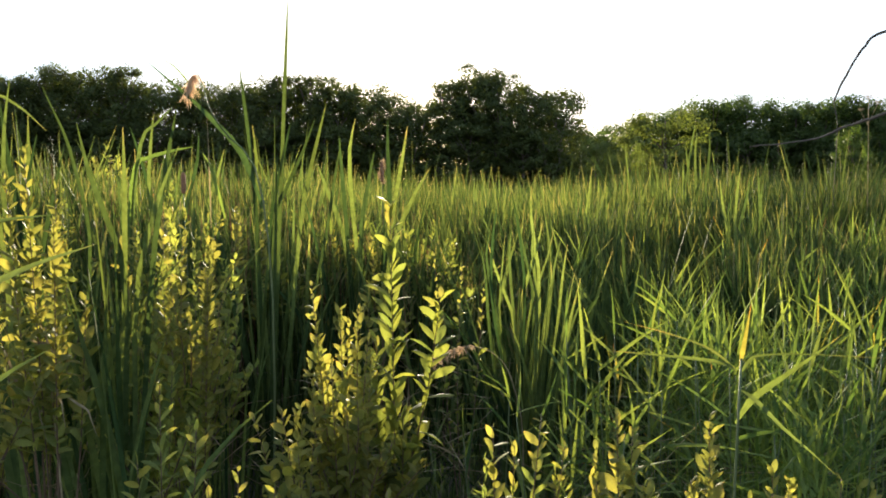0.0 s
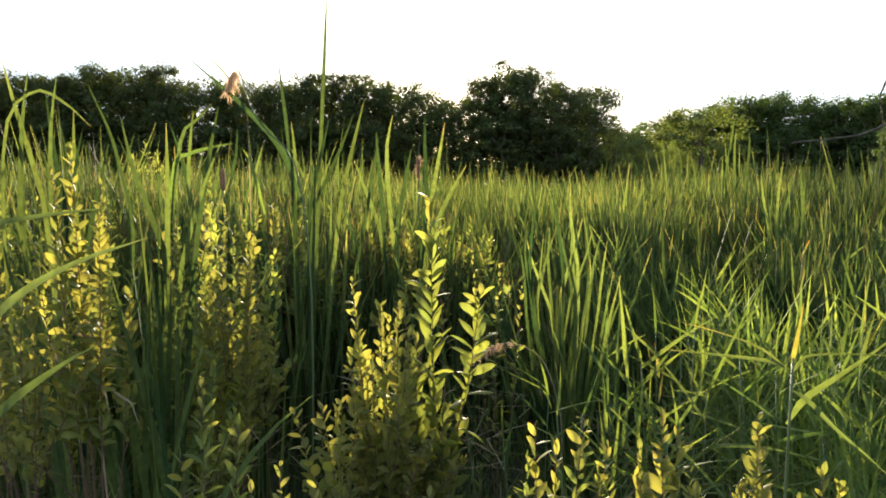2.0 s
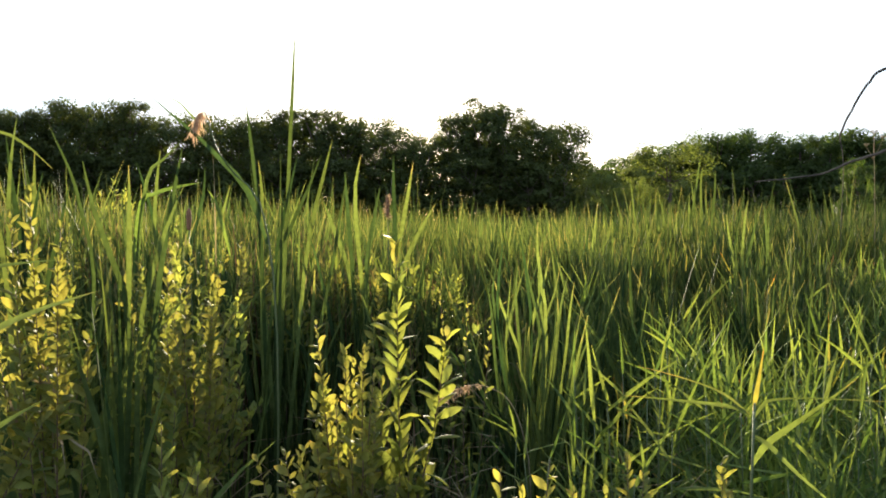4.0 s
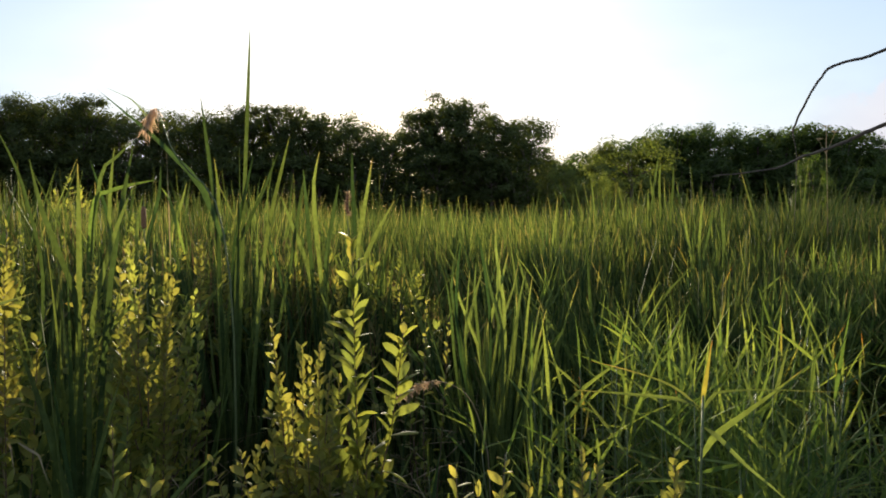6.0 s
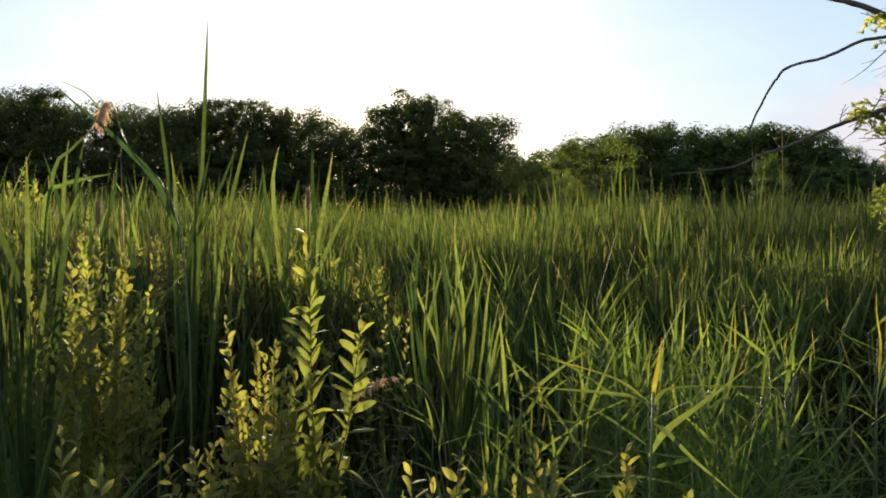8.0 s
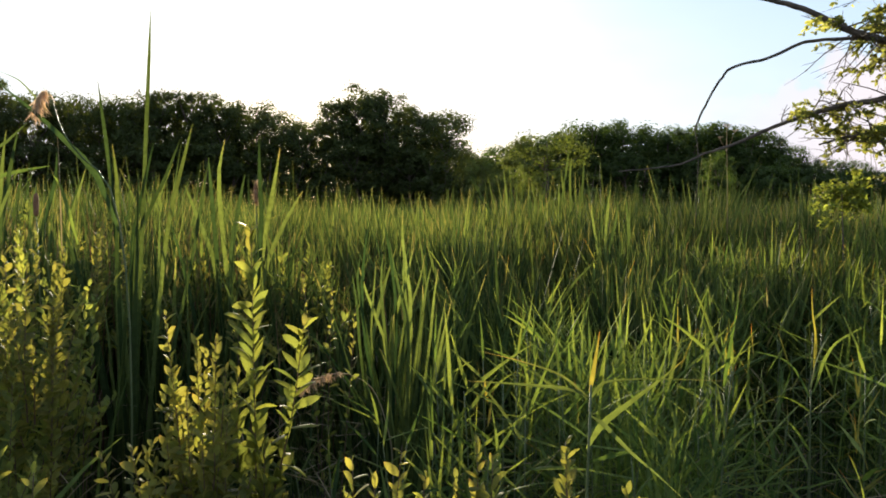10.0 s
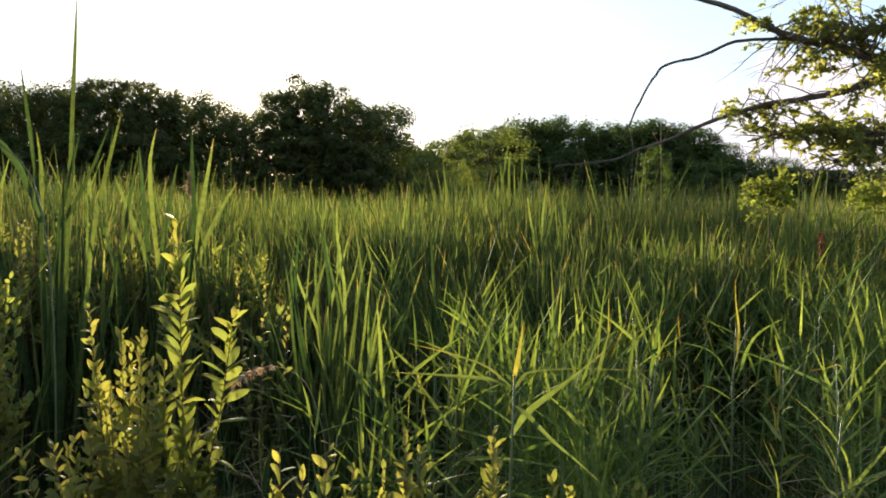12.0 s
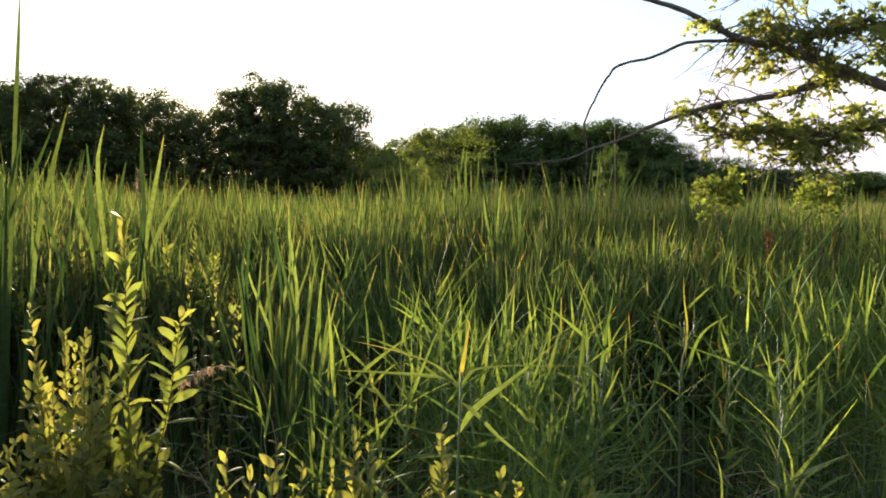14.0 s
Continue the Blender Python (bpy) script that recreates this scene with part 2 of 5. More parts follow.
def ribbons(base, azimuth, length, width, lean, bend, twist, segs=5, kind="cattail", fold=0.0):
    """Many leaves at once: arrays of B values. Each curves from lean by bend degrees over its length. Returns verts, faces, along."""
    B = len(length)
    s = np.linspace(0, 1, segs + 1)
    theta = np.radians(lean)[:, None] + np.radians(bend)[:, None] * s[None, :] ** 1.6
    ds = (length / segs)[:, None]
    mid = 0.5 * (theta[:, 1:] + theta[:, :-1])
    out = np.concatenate([np.zeros((B, 1)), np.cumsum(np.sin(mid) * ds, 1)], 1)
    up = np.concatenate([np.zeros((B, 1)), np.cumsum(np.cos(mid) * ds, 1)], 1)
    a = np.radians(azimuth)
    d = np.stack([np.cos(a), np.sin(a), 0 * a], 1)
    h = np.stack([-np.sin(a), np.cos(a), 0 * a], 1)
    centre = base[:, None, :] + out[..., None] * d[:, None, :] + up[..., None] * np.array([0, 0, 1.0])
    nrm = np.cos(theta)[..., None] * d[:, None, :] - np.sin(theta)[..., None] * np.array([0, 0, 1.0])
    tw = np.radians(twist)[:, None] * (0.5 + s[None, :])
    side = np.cos(tw)[..., None] * h[:, None, :] + np.sin(tw)[..., None] * nrm
    flat = np.cos(tw)[..., None] * nrm - np.sin(tw)[..., None] * h[:, None, :]
    w = width[:, None] * profile(s, kind)[None, :] * 0.5
    rows = [centre - side * w[..., None], centre + side * w[..., None]]
    if fold:
        rows.insert(1, centre - flat * (w * fold)[..., None])
    k = len(rows)
    verts = np.stack(rows, 2)                                   # B, S+1, k, 3
    per = (segs + 1) * k
    cell = []
    for i in range(segs):
        for j in range(k - 1):
            cell.append((i * k + j, i * k + j + 1, (i + 1) * k + j + 1, (i + 1) * k + j))
    faces = (np.arange(B)[:, None, None] * per + np.array(cell)[None]).reshape(-1, 4)
    along = np.repeat(np.tile(s, B), k)
    return verts.reshape(-1, 3), faces.tolist(), along


def one_ribbon(length, width, lean, bend, twist, segs, kind, fold):
    f = lambda v: np.array([float(v)])
    return ribbons(np.zeros((1, 3)), f(0), f(length), f(width), f(lean), f(bend), f(twist), segs, kind, fold)


def spline(points, n):
    """n points evenly along a smooth line through the given ones."""
    p = np.array(points, float)
    if len(p) == 2:
        return p[0] + (p[1] - p[0]) * np.linspace(0, 1, n)[:, None]
    q = np.vstack([2 * p[0] - p[1], p, 2 * p[-1] - p[-2]])
    res = []
    for t in np.linspace(0, len(p) - 1 - 1e-6, n):
        i, u = int(t), t - int(t)
        a, b, c, d = q[i], q[i + 1], q[i + 2], q[i + 3]
        res.append(0.5 * (2 * b + (c - a) * u + (2 * a - 5 * b + 4 * c - d) * u * u + (3 * b - a - 3 * c + d) * u ** 3))
    return np.array(res)


def tube(points, r0, r1, sides=6, rough=0.0):
    """Verts and faces of a tapered round stem along the points."""
    p = np.array(points, float)
    n = len(p)
    t = np.gradient(p, axis=0)
    t /= np.linalg.norm(t, axis=1)[:, None] + 1e-9
    ref = np.array([0.31, 0.93, 0.17])
    u = np.cross(t, ref); u /= np.linalg.norm(u, axis=1)[:, None] + 1e-9
    v = np.cross(t, u)
    r = np.linspace(r0, r1, n)
    ang = np.arange(sides) * 2 * np.pi / sides
    rr = r[:, None] * (1 + rough * rng.uniform(-1, 1, (n, sides)))
    verts = p[:, None] + rr[..., None] * (np.cos(ang)[None, :, None] * u[:, None] + np.sin(ang)[None, :, None] * v[:, None])
    faces = []
    for i in range(n - 1):
        for j in range(sides):
            k = (j + 1) % sides
            faces.append((i * sides + j, i * sides + k, (i + 1) * sides + k, (i + 1) * sides + j))
    faces.append(tuple(range((n - 1) * sides, n * sides)))
    return verts.reshape(-1, 3), faces


def joined(pieces):
    vs, fs, n = [], [], 0
    for v, f in pieces:
        vs.append(v); fs += [tuple(i + n for i in q) for q in f]; n += len(v)
    return np.vstack(vs), fs


def strip(points, width, face, kind="reed", segs=10, fold=0.3):
    """A single leaf along a smooth line; face is the way its flat side looks."""
    p = spline(points, segs + 1)
    t = np.gradient(p, axis=0)
    t /= np.linalg.norm(t, axis=1)[:, None]
    side = np.cross(t, np.array(face, float)); side /= np.linalg.norm(side, axis=1)[:, None] + 1e-9
    flat = np.cross(side, t)
    s = np.linspace(0, 1, segs + 1)
    w = (0.5 * width * profile(s, kind))[:, None]
    verts = np.stack([p - side * w, p - flat * w * fold, p + side * w], 1).reshape(-1, 3)
    faces = []
    for i in range(segs):
        for j in range(2):
            faces.append((i * 3 + j, i * 3 + j + 1, i * 3 + j + 4, i * 3 + j + 3))
    return verts, faces, np.repeat(s, 3)


# ---- ground ----
def ground_height(x, y):
    return 0.05 * np.sin(x * 0.9 + 1.3) * np.cos(y * 0.7) + 0.03 * np.sin(x * 2.3 + y * 1.9)


g = np.sinh(np.linspace(-7.2, 7.2, 181)) * 3.0
gx, gy = np.meshgrid(g, g, indexing="ij")
gz = ground_height(gx, gy) * np.exp(-(gx ** 2 + gy ** 2) / 3000.0)
gi = np.arange(181 * 181).reshape(181, 181)
gf = np.stack([gi[:-1, :-1], gi[1:, :-1], gi[1:, 1:], gi[:-1, 1:]], -1).reshape(-1, 4).tolist()
ground = new("ground", mesh_from("ground", np.stack([gx, gy, gz], -1).reshape(-1, 3), gf, SOIL))
tagged(ground, "dark damp marsh soil between the reed stems", "ground", kind="structure")

# ---- distant woods ----
def tree_mesh(seed, height, radius, low, lumps, per, size, mat):
    """Trunk with limbs, and a crown of many small leaf clumps gathered in uneven tufts. Returns the two meshes."""
    r = np.random.default_rng(seed)
    pieces = [tube(spline([(0, 0, -0.3), (r.normal(0, 0.2), r.normal(0, 0.2), height * 0.4), (r.normal(0, 0.5), r.normal(0, 0.5), height * 0.9)], 8), height * 0.022, height * 0.004, 7, 0.1)]
    centres = []
    for i in range(lumps):
        z = low + (1 - low) * r.random() ** 0.8
        env = math.sin(math.pi * min(1, (z - low) / (1 - low) * 0.66 + 0.22)) ** 0.6
        a, q = r.random() * 6.283, radius * env * math.sqrt(r.random()) * 0.92
        centres.append((q * math.cos(a), q * math.sin(a), z * height))
    for c in centres[::6]:
        z0 = c[2] * 0.7
        pieces.append(tube(spline([(0, 0, z0), (c[0] * 0.5, c[1] * 0.5, z0 + (c[2] - z0) * 0.4), c], 5), height * 0.007, height * 0.0015, 4))
    vs, fs = joined(pieces)
    trunk = mesh_from("trunk", vs, fs, BARK)
    c = np.array(centres)
    spread = radius * r.uniform(0.16, 0.34, lumps)
    own = np.repeat(np.arange(lumps), per)
    off = r.normal(0, 1, (lumps * per, 3)); off /= np.linalg.norm(off, axis=1)[:, None]
    off *= (r.random(lumps * per) ** 0.45)[:, None] * np.array([1, 1, 0.75])
    p = c[own] + off * spread[own][:, None]
    n = len(p)
    # leaf clumps turn their faces outwards and up, with much scatter
    out = off * spread[own][:, None] / spread.mean() + 0.5 * (p - [0, 0, height * 0.45]) / radius + r.normal(0, 0.32, (n, 3)) + [0, 0, 0.25]
    a = np.cross(out, r.normal(0, 1, (n, 3))); a /= np.linalg.norm(a, axis=1)[:, None]
    b = np.cross(out, a); b /= np.linalg.norm(b, axis=1)[:, None]
    s = (size * r.uniform(0.6, 1.4, n))[:, None]
    verts = np.stack([p + a * s, p - a * s * 0.6 + b * s * 0.7, p - a * s * 0.6 - b * s * 0.7], 1).reshape(-1, 3)
    faces = np.arange(3 * n).reshape(-1, 3).tolist()
    crown = mesh_from("crown", verts, faces, mat, smooth=False)
    return trunk, crown


NEAR_FORMS = [(3.9, 0.06), (3.3, 0.1), (4.4, 0.06), (2.8, 0.1), (3.7, 0.05), (2.6, 0.08)]
FAR_FORMS = [(3.9, 0.06), (3.3, 0.1), (4.4, 0.06), (2.8, 0.1), (3.7, 0.05), (4.0, 0.08)]
# near trees, near trees seen behind others, far trees, far trees behind others: six forms of each
WOODS = [tree_mesh(20 + i, 10.0, rad, low, 100, 105, 0.105, WOOD_LEAF) for i, (rad, low) in enumerate(NEAR_FORMS)]
WOODS += [tree_mesh(30 + i, 10.0, rad, low, 80, 60, 0.15, WOOD_LEAF) for i, (rad, low) in enumerate(NEAR_FORMS)]
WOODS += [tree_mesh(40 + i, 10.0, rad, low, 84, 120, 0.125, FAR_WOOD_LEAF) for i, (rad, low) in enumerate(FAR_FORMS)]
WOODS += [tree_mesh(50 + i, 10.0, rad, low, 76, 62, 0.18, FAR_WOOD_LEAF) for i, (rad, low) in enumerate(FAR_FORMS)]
WOODS += [tree_mesh(70, 10.0, 4.2, 0.04, 80, 130, 0.12, LIGHT_WOOD_LEAF)]


def wood_tree(x, y, height, kind, label, group, broad=1.0):
    t, c = WOODS[kind]
    k = height / 10.0
    ob = thing("tree", (x, y, 0), label, "tree", group, rng.uniform(0, 360), k)
    ob.scale = (k * broad, k * broad, k)
    part("trunk", t, ob)
    part("crown", c, ob)
    return ob


# skyline of the near wood: bearing (tangent) and rise of the treetops
NEAR_LINE = [(-0.68, 0.138), (-0.54, 0.14), (-0.44, 0.145), (-0.37, 0.141), (-0.31, 0.127), (-0.265, 0.124), (-0.23, 0.13), (-0.15, 0.138), (-0.12, 0.125), (-0.09, 0.126), (-0.06, 0.118), (-0.025, 0.104), (0.01, 0.124), (0.04, 0.142), (0.08, 0.136), (0.105, 0.126), (0.125, 0.124), (0.144, 0.112)]
FAR_LINE = [(0.08, 0.07), (0.15, 0.07), (0.19, 0.064), (0.22, 0.076), (0.26, 0.088), (0.3, 0.093), (0.36, 0.104), (0.43, 0.099), (0.48, 0.102), (0.53, 0.098), (0.58, 0.086), (0.62, 0.066), (0.7, 0.05), (0.85, 0.042), (1.1, 0.04)]


def treeline(line, depth, step, jitter, shrink, label, group, broad=1.0, first=0):
    b = [p[0] for p in line]
    x = b[0] * depth
    while x < b[-1] * depth:
        y = depth + rng.uniform(-jitter, jitter)
        rise = float(np.interp(x / depth, b, [p[1] for p in line]))
        h = (1.9 + rise * y) * shrink * rng.uniform(0.94, 1.03)
        wood_tree(x, y, h, int(rng.integers(0, 6)) + first, label, group, broad)
        x += step * rng.uniform(0.75, 1.25)


treeline(NEAR_LINE, 100.0, 3.4, 3.0, 0.99, "dark leafy deciduous tree at the edge of the marsh", "trees of the near wood")
treeline(NEAR_LINE, 108.0, 3.6, 3.0, 0.93, "dark leafy deciduous tree deep in the wood", "trees of the near wood", 1.0, 6)
treeline([(b, r * 0.55) for b, r in NEAR_LINE], 95.0, 3.0, 2.0, 1.0, "low dark bushy tree at the foot of the wood", "undergrowth of the wood", 1.5, 6)
treeline(FAR_LINE, 140.0, 5.0, 4.0, 1.0, "rounded green deciduous tree of the far wood", "trees of the far wood", 1.35, 12)
treeline(FAR_LINE, 150.0, 5.5, 4.0, 0.93, "rounded green deciduous tree of the far wood", "trees of the far wood", 1.35, 18)
treeline([(b, r * 0.6) for b, r in FAR_LINE], 132.0, 4.4, 3.0, 1.0, "low bushy tree at the foot of the far wood", "undergrowth of the wood", 1.5, 18)
treeline([(0.56, 0.05), (0.7, 0.045), (1.1, 0.04)], 120.0, 2.6, 3.0, 1.0, "low bushy tree at the foot of the far wood", "undergrowth of the wood", 1.5, 18)
for bx, by, bh in ((16.5, 88, 7.0), (18.5, 86, 5.0), (20.5, 90, 6.2), (23.0, 92, 5.5)):
    wood_tree(bx, by, bh, 24, "slim light green young tree at the wood's edge", "young trees", 0.75)
wood_tree(29.0, 108, 11.6, 24, "broad rounded light green tree before the far wood", "young trees", 1.5)

# ---- reed beds ----
def scatter(n, y0, y1, left, right):
    """Places in the wedge of the marsh between two bearings."""
    y = np.sqrt(rng.uniform(y0 * y0, y1 * y1, n))
    return np.stack([y * rng.uniform(left, right, n), y], 1)


def canopy(x, y):
    """Height of the reed tops over the marsh."""
    side = np.clip((0.05 - x / np.maximum(y, 0.5)) / 0.25, 0, 1)
    b = x / np.maximum(y, 0.5)                       # a sparser, lower stretch lets the light through
    gap = np.clip(1.15 - np.abs(b - 0.03) / 0.17, 0, 1) * np.clip((14 - y) / 5, 0, 1)
    lump = 0.11 * np.sin(x * 1.3 + 0.4) * np.sin(y * 0.9) + 0.08 * np.sin(x * 3.1 + y * 2.3) + 0.05 * np.sin(x * 0.37 + y * 0.51)
    right = np.clip((b - 0.12) / 0.1, 0, 1)          # beyond the leafy reeds the tops rise slowly
    tops = np.interp(y, [3, 5, 6.2, 7.5, 9.5, 13, 22, 95], [1.32, 1.45, 1.68, 1.8, 1.9, 1.93, 1.84, 1.8])
    slope = np.interp(y, [5.5, 7, 8.5, 10.5, 14, 22, 95], [1.36, 1.53, 1.68, 1.83, 1.9, 1.86, 1.8])
    return tops * (1 - right) + slope * right + 0.06 * side + lump - 0.38 * gap + 0.05 * np.clip((b - 0.2) / 0.2, 0, 1)


def bare(x, y):
    """The dark gap among the near reeds, fitted to the camera's line of sight."""
    return (np.abs(x / y - 0.71) < 0.12 + 0.03 * np.sin(y * 5)) & (y < 3.9)


def blades_at(xy, per, height, spread, width, segs, lean_max, bend_max, kind="cattail", fold=0.0, least=0.72):
    n = len(xy) * per
    c = np.repeat(xy, per, 0) + rng.normal(0, spread, (n, 2))
    h = np.repeat(height, per) * rng.uniform(least, 1.08, n)
    base = np.column_stack([c, ground_height(c[:, 0], c[:, 1])])
    return ribbons(base, rng.uniform(0, 360, n), h, width * rng.uniform(0.7, 1.3, n), rng.uniform(0, lean_max, n), np.where(rng.random(n) < 0.08, rng.uniform(60, 125, n), rng.uniform(-3, bend_max, n) * rng.random(n)), rng.uniform(-90, 90, n), segs, kind, fold)


def bed(name, data, mat, label):
    ob = new(name, mesh_from(name, data[0], data[1], mat, data[2]))
    return tagged(ob, label, "reeds", kind="stuff")


def weedy(x, y):
    """The drier, weedy stretch beyond the reeds where cattails grow thin."""
    return np.clip((x / y - 0.5) / 0.2, 0, 1)


for name, count, y0, y1, per, width, segs, thin, label in (
        ("cattail_bed", 4400, 5.6, 12.0, 10, 0.024, 4, (-0.16, -0.2), "dense upright green cattail leaves filling the marsh"),
        ("middle_cattail_bed", 4600, 12.0, 24.0, 8, 0.03, 2, (-0.2, -0.3), "dense green cattail leaves further out in the marsh")):
    xy = scatter(count, y0, y1, -0.8, 1.05)
    stand = np.array([noise.noise((x * 1.1, y * 0.8, 3.0)) + 0.5 * noise.noise((x * 3.0, y * 2.4, 9.0)) for x, y in xy])
    shrubby = (xy[:, 0] < 0.1 * xy[:, 1]) & (xy[:, 1] < 9.0)
    keep = (stand > np.interp(xy[:, 1], [y0, y1], thin)) & (rng.random(len(xy)) > 0.8 * weedy(xy[:, 0], xy[:, 1])) & (rng.random(len(xy)) > 0.4 * shrubby)
    xy, stand = xy[keep], stand[keep]
    h = np.interp(xy[:, 1], [5.6, 9], [0.15, 0.4]) * np.clip(stand, -0.3, 0.6) - 0.05 + canopy(xy[:, 0], xy[:, 1]) + np.interp(xy[:, 1], [5.6, 9.5], [0.04, 0.12]) * rng.normal(0, 1, len(xy)) + rng.uniform(0.15, 0.45, len(xy)) * (rng.random(len(xy)) < np.where(xy[:, 0] < 0, 0.09, np.interp(xy[:, 1], [7, 9.5], [0.0, 0.05])))
    bed(name, blades_at(xy, per, h, 0.07, width, segs, 17, 40, least=0.85), CATTAIL, label)
xy = scatter(6800, 24.0, 94.0, -0.75, 0.95)
h = canopy(xy[:, 0], xy[:, 1]) + rng.normal(0, 0.17, len(xy)) + 0.35 * (rng.random(len(xy)) < 0.03)
bed("far_cattail_bed", blades_at(xy, 6, h, 0.2, 0.06, 2, 10, 20), CATTAIL, "distant green cattail bed reaching to the wood")


def reed_stalks(xy, height, leaves, leaf_len, width, segs=5):
    """Leafy reed stalks: leaves set alternately, standing off and arching. Returns ribbons of leaves, and stems."""
    n = len(xy) * leaves
    k = np.tile(np.arange(leaves), len(xy)) / (leaves - 1.0)
    h = np.repeat(height, leaves)
    c = np.repeat(xy, leaves, 0)
    base = np.column_stack([c, h * (0.34 + 0.52 * k)])
    az = np.repeat(rng.uniform(0, 360, len(xy)), leaves) + np.tile(np.arange(leaves) * 180.0, len(xy)) + rng.normal(0, 35, n)
    lean = 80 - 54 * k + rng.normal(0, 16, n)
    length = leaf_len * rng.uniform(0.65, 1.25, n) * (1 - 0.25 * np.abs(k - 0.5))
    return ribbons(base, az, length, width * rng.uniform(0.7, 1.25, n), lean, rng.uniform(-4, 20, n) * (1.1 - 0.6 * k), rng.normal(0, 25, n), segs, "reed")


def stems(xy, height, radius):
    n = len(xy)
    base = np.column_stack([xy, 0 * height])
    return ribbons(base, rng.uniform(0, 360, n), height * 0.85, np.full(n, radius), rng.uniform(0, 6, n), rng.uniform(0, 5, n), rng.uniform(-90, 90, n), 3, "cattail")


xy = scatter(2300, 2.8, 7.6, 0.15, 1.05)
xy = xy[[noise.noise((x * 1.7, y * 1.5, 5.0)) + 0.12 * (4.2 - y) * (x / y < 0.5) > 0.0 and not bare(x, y) for x, y in xy]]
h = np.interp(xy[:, 1], [2.4, 4, 6.8, 7.6], [1.0, 1.15, 1.38, 1.5]) + 0.1 * np.sin(xy[:, 0] * 2.1) + rng.normal(0, 0.13, len(xy))
bed("reed_bed", reed_stalks(xy, h, 9, 0.35, 0.016), REED, "bright green leafy reeds with arching pointed leaves")
bed("reed_stems", stems(xy, h, 0.008), REED, "thin green reed stems standing in the marsh")
xy = scatter(60, 2.9, 7.5, 0.2, 1.05)
h = np.interp(xy[:, 1], [2.4, 4, 7.5], [1.0, 1.15, 1.6]) + rng.normal(0, 0.13, len(xy))
bed("yellowing_reeds", reed_stalks(xy, h, 6, 0.3, 0.013), YELLOWED, "yellowing reeds scattered through the green bed")
xy = scatter(1500, 6.3, 15.0, -0.75, 1.0)
h = canopy(xy[:, 0], xy[:, 1]) * rng.uniform(0.86, 1.03, len(xy))
bed("back_reed_bed", reed_stalks(xy, h, 7, 0.3, 0.02), REED, "leafy green reeds among the cattails")
xy = scatter(2100, 5.3, 10.5, 0.4, 1.1)
xy = xy[rng.random(len(xy)) < np.clip((xy[:, 0] / xy[:, 1] - 0.4) / 0.12, 0, 1)]
h = canopy(xy[:, 0], xy[:, 1]) * rng.uniform(0.84, 1.06, len(xy))
for name, share, mat, label in (("leafy_reed_bed", slice(0, None, 2), REED, "leafy reeds with short pointed leaves on every side"), ("leafy_sedge_bed", slice(1, None, 4), CATTAIL, "darker leafy sedge between the reeds"), ("leafy_weed_bed", slice(3, None, 4), OLIVE, "olive weeds with narrow leaves between the reeds")):
    bed(name, reed_stalks(xy[share], h[share], 9, 0.25, 0.018, 3), mat, label)
# olive weeds and brown stalks mixed in among the shrubs
xy = scatter(760, 5.4, 9.5, -0.65, 0.12)
h = canopy(xy[:, 0], xy[:, 1]) * rng.uniform(0.9, 1.08, len(xy))
bed("olive_weed_bed", reed_stalks(xy, h, 10, 0.15, 0.024, 2), OLIVE, "olive weeds with short leaves among the cattails")
bed("brown_stalks", stems(xy[::2], h[::2] * 1.22, 0.008), RUSSET, "thin brown stalks among the cattails")
# weeds and withered stalks on the drier side
xy = scatter(5000, 8.0, 34.0, 0.5, 1.1)
xy = xy[rng.random(len(xy)) < weedy(xy[:, 0], xy[:, 1])]
h = canopy(xy[:, 0], xy[:, 1]) * rng.uniform(0.82, 1.04, len(xy))
bed("weedy_meadow", reed_stalks(xy, h, 8, 0.2, 0.03, 2), OLIVE, "olive and brownish weeds of the drier meadow")
bed("withered_stalks", stems(xy[::2], h[::2] * 1.2, 0.009), RUSSET, "thin rust-brown withered stalks among the weeds")
xy = scatter(300, 3.9, 6.5, -0.75, -0.01)
xy = xy[(xy[:, 1] > 5.1) | (xy[:, 0] / xy[:, 1] < -0.26)]
xy = xy[(np.abs(xy[:, 0] / xy[:, 1] + 0.318) > 0.025) | (xy[:, 1] > 5.1)]
h = canopy(xy[:, 0], xy[:, 1]) * rng.uniform(0.72, 1.02, len(xy))
bed("mixed_bed", blades_at(xy, 5, h, 0.06, 0.014, 5, 10, 30), CATTAIL, "green cattail leaves among the shrubs")
xy = scatter(3600, 1.7, 6.5, -0.8, 1.0)
xy = xy[~bare(xy[:, 0], xy[:, 1])]
# the darker cattail colour stands in for shade under the reeds
bed("undergrowth", blades_at(xy, 4, 0.3 + 0.3 * rng.random(len(xy)), 0.1, 0.01, 4, 45, 30, "reed"), CATTAIL, "tangled low grass under the reeds")

xy = scatter(1000, 2.6, 6.0, -0.7, 1.0)
n = len(xy)
straw = ribbons(np.column_stack([xy, rng.uniform(0.1, 0.75, n)]), rng.uniform(0, 360, n), rng.uniform(0.2, 0.6, n), np.full(n, 0.006), rng.uniform(40, 105, n), rng.uniform(-10, 40, n), rng.uniform(-90, 90, n), 4, "reed")
bed("dead_straw", straw, DRY, "broken straw-coloured dead stems in the undergrowth")

